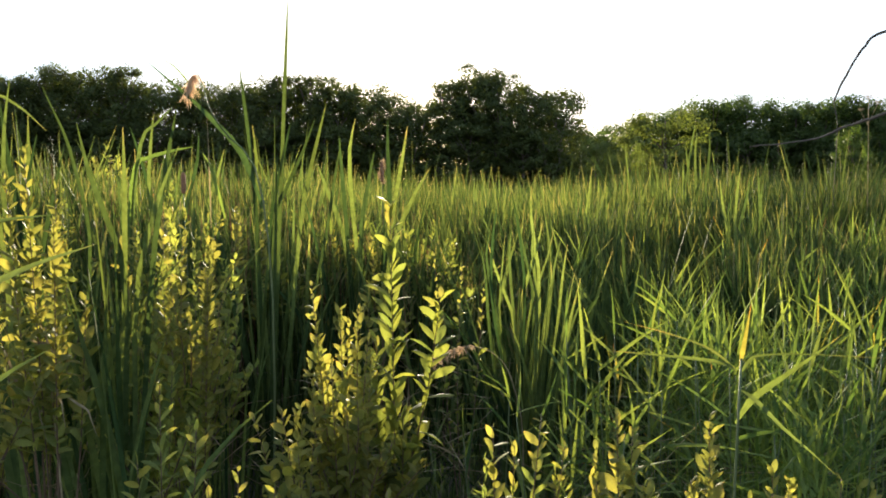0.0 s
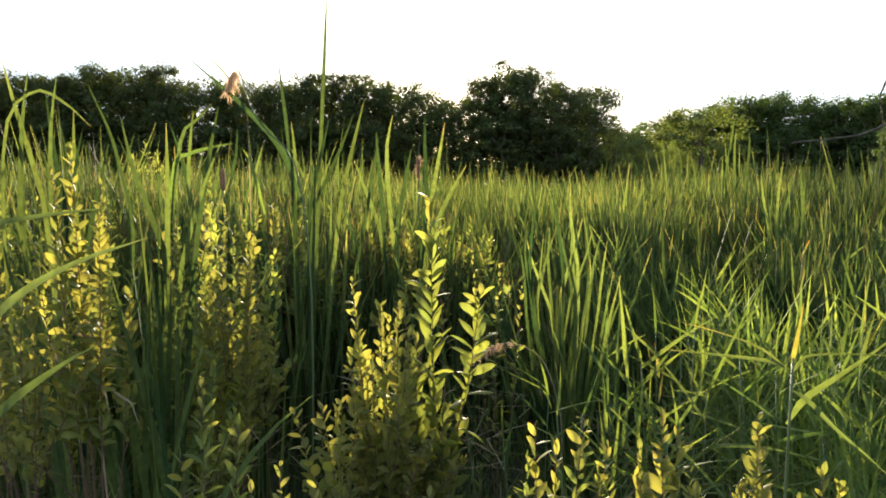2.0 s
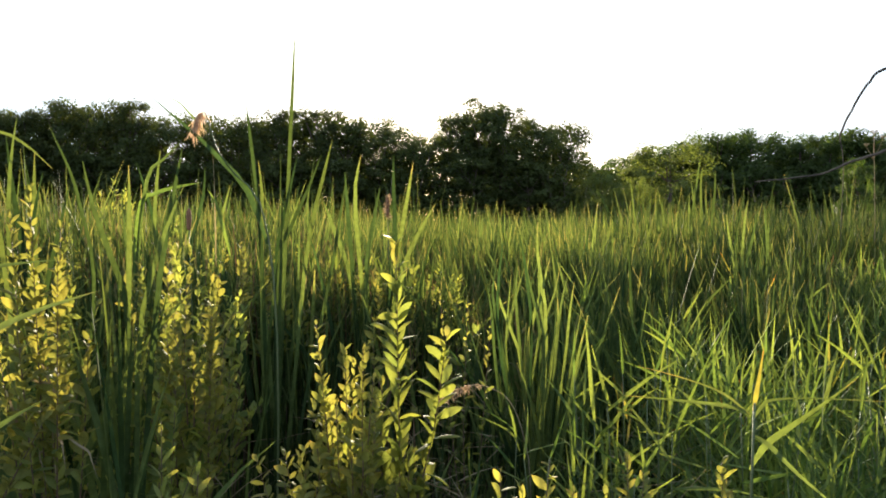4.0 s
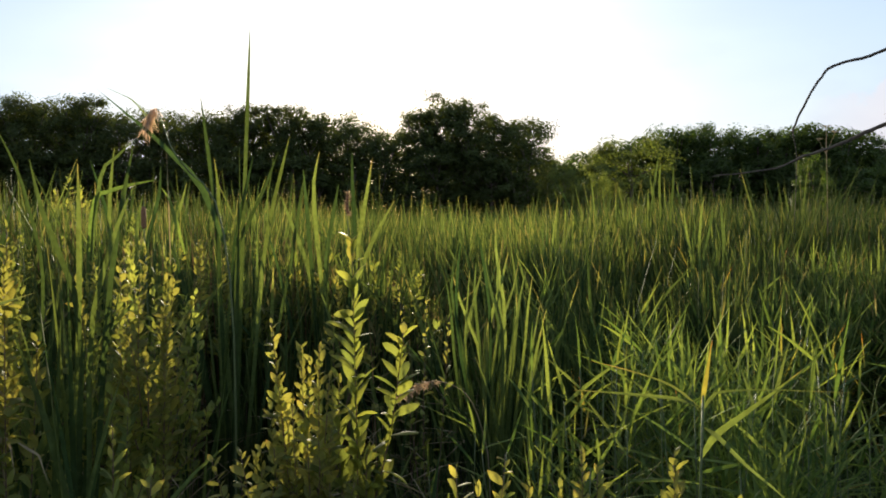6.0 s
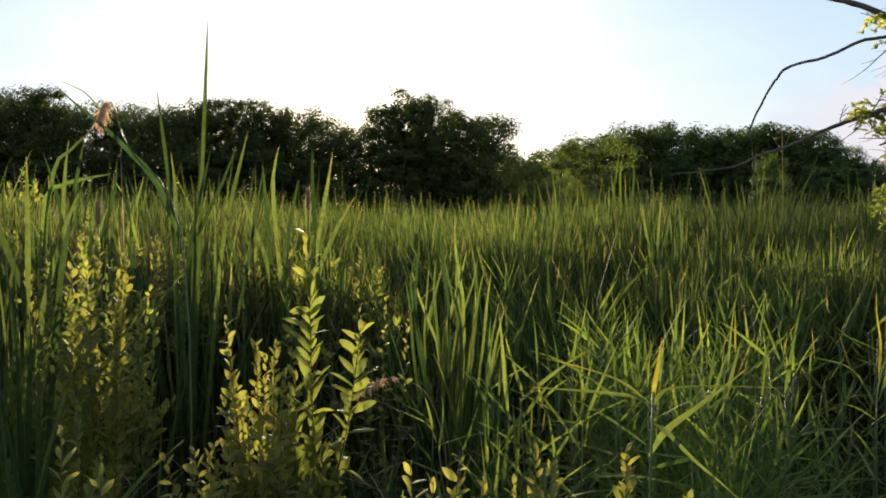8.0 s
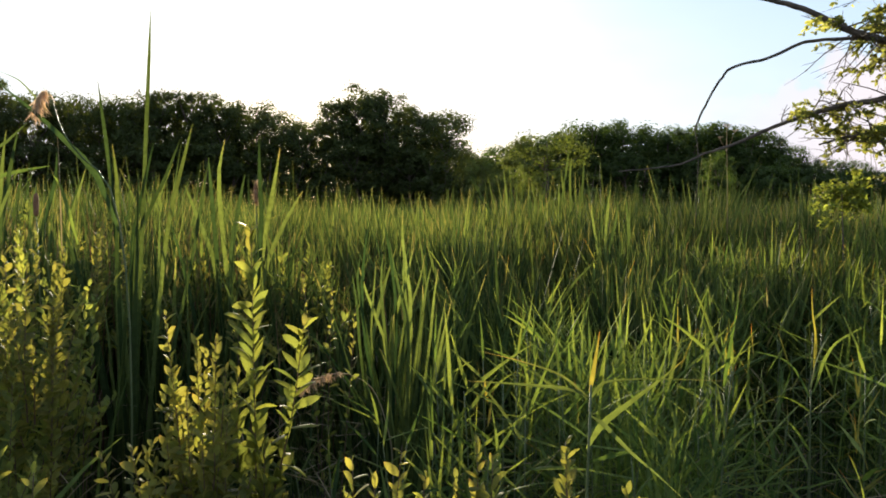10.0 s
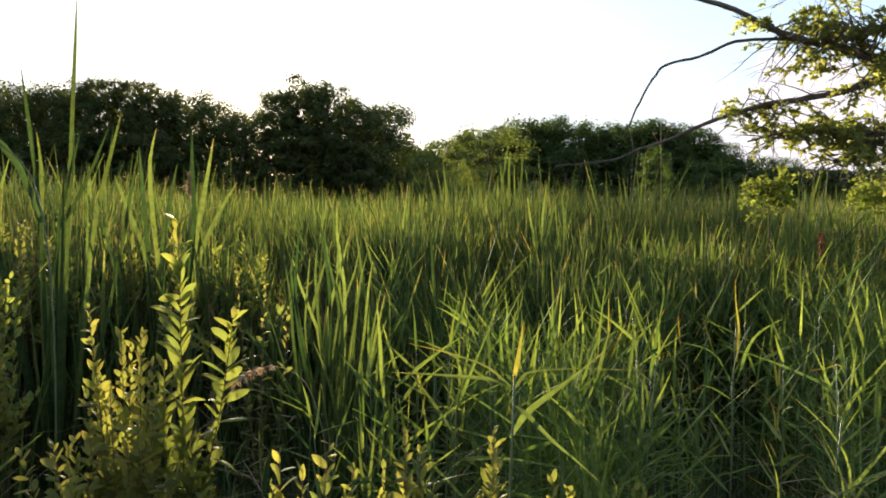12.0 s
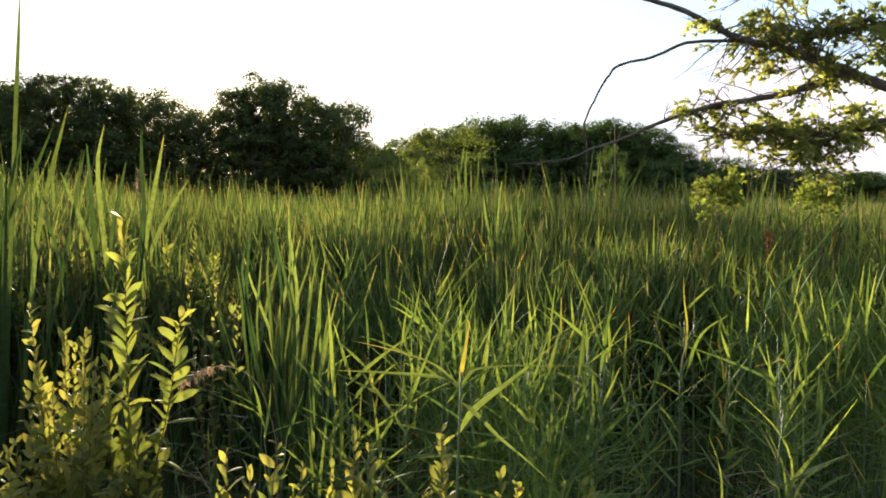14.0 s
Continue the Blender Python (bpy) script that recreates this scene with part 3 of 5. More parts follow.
# short trodden grass round the standpoint and behind it
ang, rad = rng.uniform(0, 6.283, 7000), 12.0 * rng.random(7000) ** 0.7
xy = np.column_stack([rad * np.cos(ang), rad * np.sin(ang)])
xy = xy[(xy[:, 1] < 1.9) | (np.abs(xy[:, 0]) > xy[:, 1] * 0.8)]
bed("trodden_grass", blades_at(xy, 4, 0.12 + 0.3 * rng.random(len(xy)), 0.1, 0.012, 2, 55, 60, "reed"), REED, "short trodden grass at the edge of the marsh")

# ---- reed and cattail plants that stand out ----
BLADE_CATTAIL = []
for i in range(6):
    v, f, a = one_ribbon(1.0, 0.016, (2, 5, 8, 3, 6, 10)[i], (4, 10, 26, 16, 40, 8)[i], (0, 40, -30, 80, -60, 20)[i], 8, "cattail", 0.35)
    BLADE_CATTAIL.append(mesh_from("blade", v, f, CATTAIL, a))


def cattail_clump(place, leaves, label, fill=6, mats=(), slim=0.78):
    """leaves: tip offsets (dx, dy), height, width, curve."""
    ob = thing("cattail", (place[0], place[1], 0), label, "cattail", "cattails")
    for k, (dx, dy, z, w, curve) in enumerate(leaves):
        mat = mats[k % len(mats)] if mats else CATTAIL
        b = (rng.uniform(-0.05, 0.05), rng.uniform(-0.05, 0.05), 0)
        v, f, a = strip([b, (b[0] + dx * 0.3 + curve * 0.4, b[1] + dy * 0.3, z * 0.4), (b[0] + dx * 0.55 + curve * 1.6, b[1] + dy * 0.6, z * 0.72), (dx * 0.85 + curve * 0.9, dy, z * 0.9), (dx, dy, z)], w * slim, (rng.uniform(-0.4, 0.4) if not mats else rng.uniform(-1.2, 1.2), -1, 0.1), "cattail", 9)
        part("blade", mesh_from("blade", v, f, mat, a), ob)
    for k in range(fill):
        top = 0.8 * leaves[k % len(leaves)][2]
        m = pose(rng.normal(0, 0.07), rng.normal(0, 0.07), 0, 0, 0, rng.uniform(0, 360)) @ Matrix.Diagonal((top, 0.95 * top, top * rng.uniform(0.75, 1.1), 1))
        part("blade", BLADE_CATTAIL[int(rng.integers(0, 6))], ob, m)
    return ob


cattail_clump((-1.05, 4.85), [(0.175, -0.12, 2.99, 0.030, 0.012), (-0.13, -0.04, 2.61, 0.034, 0.01), (-0.08, 0.04, 2.27, 0.030, 0.01), (0.35, 0.12, 2.40, 0.030, -0.01), (0.17, -0.08, 2.27, 0.026, -0.03), (0.30, 0.00, 2.30, 0.026, -0.05), (0.44, 0.08, 2.17, 0.024, 0.03)], "tall cattail clump with very long upright sword leaves")
bent = cattail_clump((-1.29, 3.10), [(-0.27, -0.12, 2.29, 0.026, -0.08), (-0.07, -0.04, 2.14, 0.026, 0.04), (0.07, 0.04, 2.13, 0.026, 0.01), (0.25, 0.12, 2.20, 0.026, -0.01), (0.32, -0.08, 2.05, 0.026, -0.04), (-0.14, 0.00, 2.05, 0.026, -0.08)], "cattail clump with bent leaves among the shrubs", 24)
arched = cattail_clump((-1.65, 3.20), [(-0.07, -0.12, 2.33, 0.028, -0.05), (-0.22, -0.04, 2.39, 0.031, 0.03), (-0.09, 0.04, 2.25, 0.028, 0.01), (-0.02, 0.12, 2.20, 0.028, -0.01), (0.11, -0.08, 2.10, 0.028, -0.03), (-0.16, 0.00, 2.19, 0.028, -0.05)], "cattail clump with slim arching leaves")
cattail_clump((0.42, 4.30), [(-0.14, -0.12, 1.81, 0.028, -0.05), (-0.06, -0.04, 1.86, 0.028, 0.03), (0.05, 0.04, 1.90, 0.032, 0.01), (0.18, 0.12, 1.66, 0.028, -0.01), (0.10, -0.08, 1.72, 0.032, -0.03), (-0.17, 0.00, 1.68, 0.027, -0.05), (-0.02, 0.08, 1.75, 0.030, 0.03), (0.22, -0.12, 1.60, 0.025, 0.01), (-0.22, -0.04, 1.57, 0.025, -0.01), (-0.09, 0.04, 1.63, 0.028, -0.03), (-0.18, 0.05, 1.60, 0.026, 0.02), (0.05, -0.1, 1.72, 0.028, 0.00), (0.16, 0.08, 1.50, 0.026, 0.03), (-0.05, 0.1, 1.66, 0.026, -0.02), (0.20, -0.06, 1.64, 0.026, -0.01)], "dense green cattail clump with upright leaves", 30, (CATTAIL,), 0.6)
cattail_clump((-0.56, 5.60), [(-0.02, -0.12, 2.35, 0.036, -0.05), (0.19, -0.04, 2.35, 0.036, 0.03), (0.32, 0.04, 2.31, 0.036, 0.01), (-0.16, 0.12, 2.25, 0.036, -0.01), (0.10, -0.08, 2.13, 0.039, -0.03), (0.47, 0.00, 2.02, 0.039, -0.05), (-0.31, 0.08, 2.06, 0.036, 0.03)], "cattail clump with tall sunlit leaves")
cattail_clump((3.18, 10.35), [(-0.04, -0.12, 2.65, 0.040, -0.05), (0.17, -0.04, 2.52, 0.040, 0.03), (-0.10, 0.04, 2.39, 0.040, 0.01), (0.06, 0.12, 2.56, 0.040, -0.01), (-0.16, -0.08, 2.22, 0.040, -0.03)], "tall tuft of cattail leaves above the reed bed")
cattail_clump((-2.04, 6.20), [(-0.09, -0.12, 2.44, 0.036, -0.05), (-0.30, -0.04, 2.35, 0.034, 0.03), (0.19, 0.04, 2.31, 0.036, 0.01), (0.36, 0.12, 2.19, 0.036, -0.01), (0.09, -0.08, 2.09, 0.036, -0.03)], "cattail clump with leaves leaning apart")
cattail_clump((2.70, 7.20), [(-0.12, -0.12, 2.07, 0.030, -0.05), (0.05, -0.04, 2.05, 0.030, 0.03), (0.13, 0.04, 1.90, 0.030, 0.01), (-0.22, 0.12, 1.95, 0.030, -0.01), (-0.03, -0.08, 1.97, 0.030, -0.03)], "cattail clump rising from the reed bed")

for clump, pts, w, mat in ((arched, [(-0.2, 0, 0.4), (-0.26, 0, 1.5), (-0.24, 0, 2.1), (-0.12, 0, 2.26), (0.0, 0, 2.22), (0.11, 0, 2.12)], 0.013, CATTAIL),
                           (arched, [(0.02, 0, 0.3), (0.24, 0.03, 1.5), (0.2, 0.02, 2.0), (0.1, 0, 2.29)], 0.013, CATTAIL)):
    v, f, a = strip(pts, w, (0.2, -0.9, 0.4), "cattail", 14)
    part("blade", mesh_from("blade", v, f, mat, a), clump)

LEAF_REED = []
for i in range(6):
    v, f, a = one_ribbon(1.0, 0.05, 0, (4, 12, 22, 40, 8, 17)[i], (0, 20, -25, 10, -15, 30)[i], 7, "reed", 0.35)
    LEAF_REED.append(mesh_from("leaf", v, f, REED, a))
LEAF_REED_OLD = []
for i in range(2):
    v, f, a = one_ribbon(1.0, 0.055, 0, (30, 60)[i], (15, -20)[i], 7, "reed", 0.35)
    LEAF_REED_OLD.append(mesh_from("leaf", v, f, YELLOWED, a))
v, f = tube(spline([(0, 0, 0), (0.012, 0.006, 0.5), (0.0, 0.0, 1.0)], 6), 0.0045, 0.002, 5)
STALK = mesh_from("stalk", v, f, STEM)


def along_dir(place, way, roll=0.0, length=1.0, width=None):
    """Pose of a leaf mesh (which grows along z, bending towards x) at place, growing along way, bending downwards."""
    z = Vector(way).normalized()
    x = Vector((0, 0, -1)) - z * (-z.z)
    x = x.normalized() if x.length > 0.05 else Vector((1, 0, 0))
    y = z.cross(x)
    m = Matrix((x, y, z)).transposed().to_4x4()
    w = length if width is None else width
    return Matrix.Translation(place) @ m @ pose(0, 0, 0, 0, 0, roll) @ Matrix.Diagonal((length, w, length, 1))


def reed_plant(place, height, leaves, length, label, old=0):
    ob = thing("reed", (place[0], place[1], 0), label, "reed", "leafy reeds")
    part("stalk", STALK, ob, Matrix.Diagonal((1, 1, height * 0.97, 1)))
    az = rng.uniform(0, 360)
    for k in range(leaves):
        u = k / (leaves - 1)
        az += 180 + rng.normal(0, 28)
        tilt = radians(89 - 56 * u + rng.normal(0, 14))
        way = (math.sin(tilt) * math.cos(radians(az)), math.sin(tilt) * math.sin(radians(az)), math.cos(tilt))
        me = LEAF_REED_OLD[k % 2] if k < old else LEAF_REED[int(rng.integers(0, 6))]
        part("leaf", me, ob, along_dir((0, 0, height * (0.4 + 0.56 * u)), way, rng.normal(0, 30), length * rng.uniform(0.65, 1.2)))
    return ob


# leafy reeds at the near edge of the bed
kinds = [reed_plant((1.6 + 0.25 * i, 3.2, 0), 1.02 + 0.08 * (i % 5), 7 + i % 3, 0.3 + 0.03 * (i % 4), ("bright green leafy reed with arching pointed leaves", "bright green leafy reed with a yellowing lower leaf")[i % 3 == 0], 1 if i % 3 == 0 else 0) for i in range(9)]
for i in range(112):
    y = math.sqrt(rng.uniform(2.7 ** 2, 4.7 ** 2))
    x = y * rng.uniform(0.15, 0.9)
    if (abs(x - 0.74) < 0.42 and y < 2.45) or bare(x, y):
        continue
    k = kinds[i % 9]
    c = copy_thing(k, pose(x, y, 0, rng.normal(0, 4), rng.normal(0, 4), rng.uniform(0, 360)))
    c.scale = (1, 1, 1) if y > 2.9 else (0.95, 0.95, 0.85)

for x, y, turn in ((2.12, 2.62, 40), (2.3, 2.75, 200)):
    copy_thing(kinds[4], pose(x, y, 0, 4, -5, turn)).scale = (1.1, 1.1, 0.9)

# small reeds in the gap beside the tall shrub
for i, (x, y) in enumerate(((0.02, 3.5), (0.14, 3.2), (0.3, 3.7), (0.42, 3.3), (0.22, 3.0), (0.5, 3.8))):
    copy_thing(kinds[i], pose(x, y, 0, rng.normal(0, 5), rng.normal(0, 5), 70 * i)).scale = (1, 1, 0.82)

# cattails with separate blades
def cattail_plant(place, height, blades, label):
    ob = thing("cattail", (place[0], place[1], 0), label, "cattail", "cattails")
    for k in range(blades):
        m = pose(rng.normal(0, 0.03), rng.normal(0, 0.03), 0, 0, 0, rng.uniform(0, 360)) @ Matrix.Diagonal((height, 0.95 * height, height * rng.uniform(0.75, 1.05), 1))
        part("blade", BLADE_CATTAIL[int(rng.integers(0, 6))], ob, m)
    return ob


ckinds = [cattail_plant((-2.2 + 0.5 * i, 5.6, 0), 1.72 + 0.06 * (i % 4), 7 + i % 3, "green cattail with upright sword leaves") for i in range(8)]
for i in range(80):
    y = math.sqrt(rng.uniform(4.5 ** 2, 7.5 ** 2))
    x = y * rng.uniform(-0.62, 0.7)
    if -0.02 < x / y < 0.06:
        continue
    if x / y > 0.06 and y < 6.2:
        y, x = 7.6 + 1.1 * (y - 4.5), x * (7.6 + 1.1 * (y - 4.5)) / y
    k = copy_thing(ckinds[i % 8], pose(x, y, 0, rng.normal(0, 2), rng.normal(0, 2), rng.uniform(0, 360)))
    k.scale = (1, 1, rng.uniform(0.9, 1.16) if x < 0 else rng.uniform(0.82, 0.98))


def seed_head(place, length, radius, mat, label, group):
    """A cattail stalk with its brown head and the thin spike above it."""
    ob = thing("cattail_spike", (place[0], place[1], 0), label, "cattail", group)
    z = place[2]
    v, f = tube(spline([(0.04, 0.02, 0), (0.02, 0, z * 0.5), (0, 0, z - length * 0.5)], 7), 0.006, 0.004, 6)
    part("stalk", mesh_from("stalk", v, f, STEM), ob)
    p = [(0, 0, z + length * (u - 0.5)) for u in (0, 0.04, 0.15, 0.5, 0.85, 0.96, 1.0)]
    v, f = tube(p, 1, 1, 12)
    r = np.repeat([0.3, 0.75, 1, 1.04, 1, 0.7, 0.25], 12) * radius * (1 + 0.06 * rng.normal(0, 1, len(v)))
    v = np.column_stack([v[:, 0] * r, v[:, 1] * r, v[:, 2]])
    head = part("head", mesh_from("head", v, f, mat), ob)
    v, f = tube([(0, 0, z + length * 0.5), (0.004, 0, z + length * 0.9)], 0.003, 0.001, 5)
    part("tip", mesh_from("tip", v, f, STEM), head)
    return ob


seed_head((-1.6, 5.05, 1.925), 0.135, 0.015, CATKIN, "cattail stalk with a ripe brown head", "cattail heads")
burst = seed_head((-0.50, 6.75, 2.02), 0.17, 0.013, CATKIN, "cattail stalk with a pale head bursting into fluff", "cattail heads")
n = 420
fz = 2.02 + 0.1 * rng.uniform(-1, 1, n)
v, f, a = ribbons(np.column_stack([rng.normal(0.012 * np.sin(fz * 40), 0.008, n), rng.normal(0, 0.008, n), fz]), rng.uniform(0, 360, n), rng.uniform(0.012, 0.035, n), np.full(n, 0.004), rng.uniform(30, 140, n), rng.uniform(0, 50, n), rng.uniform(-90, 90, n), 2, "reed")
part("fluff", mesh_from("fluff", v, f, PLUME, a), burst, None, "pale seed fluff")


def plume_mesh(axis, hairs, seed, reach=(0.03, 0.07), fan=(20, 75)):
    """A seed plume: many short strands hanging off a curved axis, given from its root to its end."""
    r = np.random.default_rng(seed)
    ax = spline(axis, 40)
    i = np.minimum(39, (40 * r.random(hairs) ** 0.8).astype(int))
    n = hairs
    return ribbons(ax[i] + r.normal(0, 0.003, (n, 3)), r.uniform(0, 360, n), r.uniform(*reach, n), np.full(n, 0.0042), 180 - r.uniform(*fan, n), r.uniform(-10, 40, n), r.uniform(-90, 90, n), 3, "reed")


# the reed with a nodding plume
plumed = thing("reed", (-0.86, 3.9, 0), "tall reed with a nodding brown plume and long leaves", "reed", "leafy reeds")
v, f = tube(spline([(0.02, 0, 0), (0.04, 0, 1.3), (-0.02, 0, 1.95), (-0.169, 0, 2.156), (-0.236, 0, 2.26), (-0.272, 0, 2.38), (-0.29, 0, 2.43)], 18), 0.006, 0.0022, 6)
part("stalk", mesh_from("stalk", v, f, STEM), plumed)
v, f, a = plume_mesh([(-0.296, 0, 2.432), (-0.32, 0, 2.42), (-0.335, 0, 2.385), (-0.345, 0, 2.34)], 300, 3, (0.03, 0.09), (4, 48))
part("plume", mesh_from("plume", v, f, PLUME, a), plumed, None, "drooping brown seed plume")
for pts, w, mat in (([(0.0, 0, 1.8), (-0.091, 0, 2.054), (-0.209, -0.01, 2.198), (-0.33, -0.01, 2.32), (-0.44, -0.02, 2.416), (-0.554, -0.03, 2.518)], 0.032, CATTAIL),
                    ([(-0.30, 0.01, 2.34), (-0.348, 0.01, 2.403), (-0.405, 0, 2.47), (-0.458, 0, 2.498), (-0.531, 0, 2.531)], 0.009, CATTAIL),
                    ([(-0.254, 0.02, 1.7), (-0.254, 0.01, 2.05), (-0.256, 0, 2.255)], 0.006, DRY),
                    ([(-0.18, 0, 1.75), (-0.23, 0, 1.95), (-0.254, 0, 2.021), (-0.287, 0, 2.068)], 0.018, REED)):
    v, f, a = strip(pts, w, (0.3, -0.9, 0.5), "reed", 10)
    part("leaf", mesh_from("leaf", v, f, mat, a), plumed)

# a cattail behind it with one leaf bowed flat and one leaning
bowed = thing("cattail", (-2.2, 5.64, 0), "cattail with one leaf bowed over level", "cattail", "cattails")
for pts, w, mat in (([(0.0, 0, 0.3), (0.05, 0, 1.6), (0.129, 0, 2.2), (0.24, 0, 2.336), (0.357, 0, 2.449)], 0.026, CATTAIL),
                    ([(0.02, 0, 0.3), (0.03, 0, 1.5), (0.08, 0, 2.02), (0.179, 0, 2.103), (0.335, 0, 2.148), (0.492, 0, 2.177)], 0.034, REED),
                    ([(0.03, 0, 0.3), (0.0, 0, 1.3), (-0.06, 0.03, 2.12)], 0.024, CATTAIL)):
    v, f, a = strip(pts, w, (0.2, -0.8, 0.6), "cattail", 12)
    part("blade", mesh_from("blade", v, f, mat, a), bowed)

# the reed in the foreground with a star of long leaves
star = thing("reed", (0.732, 2.0, 0), "green reed with long spreading leaves, one turned orange", "reed", "leafy reeds")
v, f = tube(spline([(0, 0, 0), (-0.01, 0, 0.7), (0.008, 0, 1.47)], 9), 0.005, 0.003, 6)
part("stalk", mesh_from("stalk", v, f, STEM), star)
for pts, w, mat, face in (
        ([(0.005, 0, 1.45), (0.018, 0.0, 1.53), (0.03, 0.0, 1.61)], 0.015, YELLOWED, (0.3, -0.9, 0.3)),
        ([(0.0, 0, 1.43), (-0.05, -0.04, 1.468), (-0.199, -0.05, 1.489), (-0.328, -0.05, 1.501)], 0.014, TIPPED, (0.1, -0.7, 0.7)),
        ([(0.0, 0, 1.44), (-0.057, 0.05, 1.486), (-0.159, 0.05, 1.524), (-0.274, 0.05, 1.555)], 0.009, TIPPED, (0.1, -0.6, 0.8)),
        ([(0.005, 0, 1.43), (0.035, 0.02, 1.458), (0.066, 0.03, 1.471), (0.182, 0.03, 1.474), (0.415, 0.03, 1.461)], 0.0095, TIPPED, (0.1, -0.7, 0.7)),
        ([(0.005, 0.02, 1.3), (0.05, 0.03, 1.36), (0.125, 0.03, 1.415), (0.2, 0.03, 1.468), (0.275, 0.03, 1.527)], 0.018, TIPPED, (0.2, -0.9, 0.5)),
        ([(0.01, 0, 1.39), (0.036, -0.03, 1.372), (0.093, -0.05, 1.311), (0.163, -0.05, 1.251), (0.24, -0.05, 1.18)], 0.014, CATTAIL, (0.2, -0.9, 0.5))):
    v, f, a = strip(pts, w, face, "reed", 10)
    part("leaf", mesh_from("leaf", v, f, mat, a), star)

# a bowed grass seed head beside the shrubs
seedgrass = thing("seed_grass", (0.3, 3.72, 0), "bowed grass stalk with a reddish seed head", "grass")
v, f = tube(spline([(0.06, 0, 0), (0.07, 0, 0.7), (0.032, 0, 0.95), (-0.023, 0, 1.085), (-0.095, 0, 1.143), (-0.176, 0, 1.165), (-0.256, 0, 1.147), (-0.344, 0, 1.091)], 22), 0.0035, 0.0012, 5)
part("stalk", mesh_from("stalk", v, f, DRY), seedgrass)
v, f, a = plume_mesh([(-0.17, 0, 1.166), (-0.256, 0, 1.147), (-0.344, 0, 1.091)], 150, 5, (0.025, 0.06), (15, 100))
part("seed_head", mesh_from("seed_head", v, f, PLUME, a), seedgrass, None, "reddish drooping seed head")
for pts, w in (([(0.02, 0, 0.86), (-0.022, 0, 0.948), (-0.165, -0.03, 1.027), (-0.295, -0.05, 1.102)], 0.011), ([(0.03, 0, 0.9), (-0.03, 0, 0.98), (-0.139, -0.02, 1.053), (-0.256, -0.04, 1.126)], 0.009)):
    v, f, a = strip(pts, w, (0.2, -0.7, 0.7), "reed", 8)
    part("leaf", mesh_from("leaf", v, f, REED, a), seedgrass)

# reeds with long leaves crossing over the dark gap
for place, label, top, leaves in (
        ((1.95, 2.65), "reed with long crossing leaves over a dark gap", (0.24, 1.32), (
            ([(0.30, 0, 0.75), (0.316, 0, 0.892), (0.26, 0, 1.02), (0.151, 0, 1.13), (0.04, 0, 1.216)], 0.017, REED),
            ([(0.31, 0, 0.7), (0.27, 0, 0.906), (0.175, 0, 1.078)], 0.018, REED),
            ([(0.30, 0, 0.78), (0.331, 0, 0.846), (0.407, 0, 0.925), (0.529, 0, 1.056), (0.622, 0, 1.162)], 0.019, REED),
            ([(0.30, 0, 0.7), (0.38, 0.02, 0.82), (0.46, 0.03, 0.86), (0.62, 0.05, 0.9)], 0.013, CATTAIL))),
        ((2.75, 3.3), "reed with a long leaning leaf and reddened blade", (0.0, 1.2), (
            ([(-0.02, 0, 0.75), (-0.013, 0, 0.903), (0.045, 0, 1.009), (0.183, 0, 1.149), (0.341, 0, 1.309)], 0.026, REED),
            ([(-0.0, 0, 0.95), (-0.082, 0, 1.057), (-0.264, 0, 1.143), (-0.437, 0, 1.209), (-0.681, 0, 1.289)], 0.024, REED),
            ([(0.62, 0.05, 0.5), (0.569, 0, 0.803), (0.468, 0, 0.948), (0.326, 0, 1.131)], 0.024, CATTAIL),
            ([(0.0, 0, 1.1), (-0.04, 0, 1.165), (-0.1, 0, 1.155), (-0.2, 0, 1.142)], 0.008, YELLOWED))),
        ((1.5, 2.3), "slim reed shoot with two upright pointed leaves", (0.24, 0.9), (
            ([(0.23, 0, 0.6), (0.223, 0, 0.944), (0.204, 0, 1.066), (0.155, 0, 1.174)], 0.014, REED),
            ([(0.45, 0, 0.6), (0.443, 0, 0.928), (0.402, 0, 0.984), (0.322, 0, 1.091)], 0.013, CATTAIL))),
        ((3.2, 4.4), "tall reed with one long leaning leaf", (0.25, 1.4), (
            ([(0.2, 0, 1.2), (0.276, 0, 1.343), (0.496, 0, 1.543), (0.78, 0, 1.838)], 0.026, CATTAIL),
            ([(0.2, 0, 1.1), (0.1, 0, 1.3), (-0.1, 0, 1.42)], 0.02, REED))),
        ((2.42, 3.73), "reed with an upright yellowed leaf", (0.02, 1.3), (
            ([(0.03, 0, 1.1), (0.036, 0, 1.27), (0.015, 0, 1.409), (0.008, 0, 1.535)], 0.02, YELLOWED),
            ([(0.03, 0, 1.0), (0.12, 0, 1.22), (0.3, 0, 1.33)], 0.02, REED),
            ([(0.03, 0, 0.95), (-0.1, 0, 1.15), (-0.3, 0, 1.22)], 0.018, REED)))):
    ob = thing("reed", (*place, 0), label, "reed", "leafy reeds")
    v, f = tube(spline([(top[0] * 0.8, 0, 0), (top[0] * 1.1, 0.01, top[1] * 0.5), (top[0], 0, top[1])], 9), 0.0045, 0.002, 5)
    part("stalk", mesh_from("stalk", v, f, STEM), ob)
    for pts, w, mat in leaves:
        v, f, a = strip(pts, w, (0.25, -0.8, 0.55), "reed", 10)
        part("leaf", mesh_from("leaf", v, f, mat, a), ob)

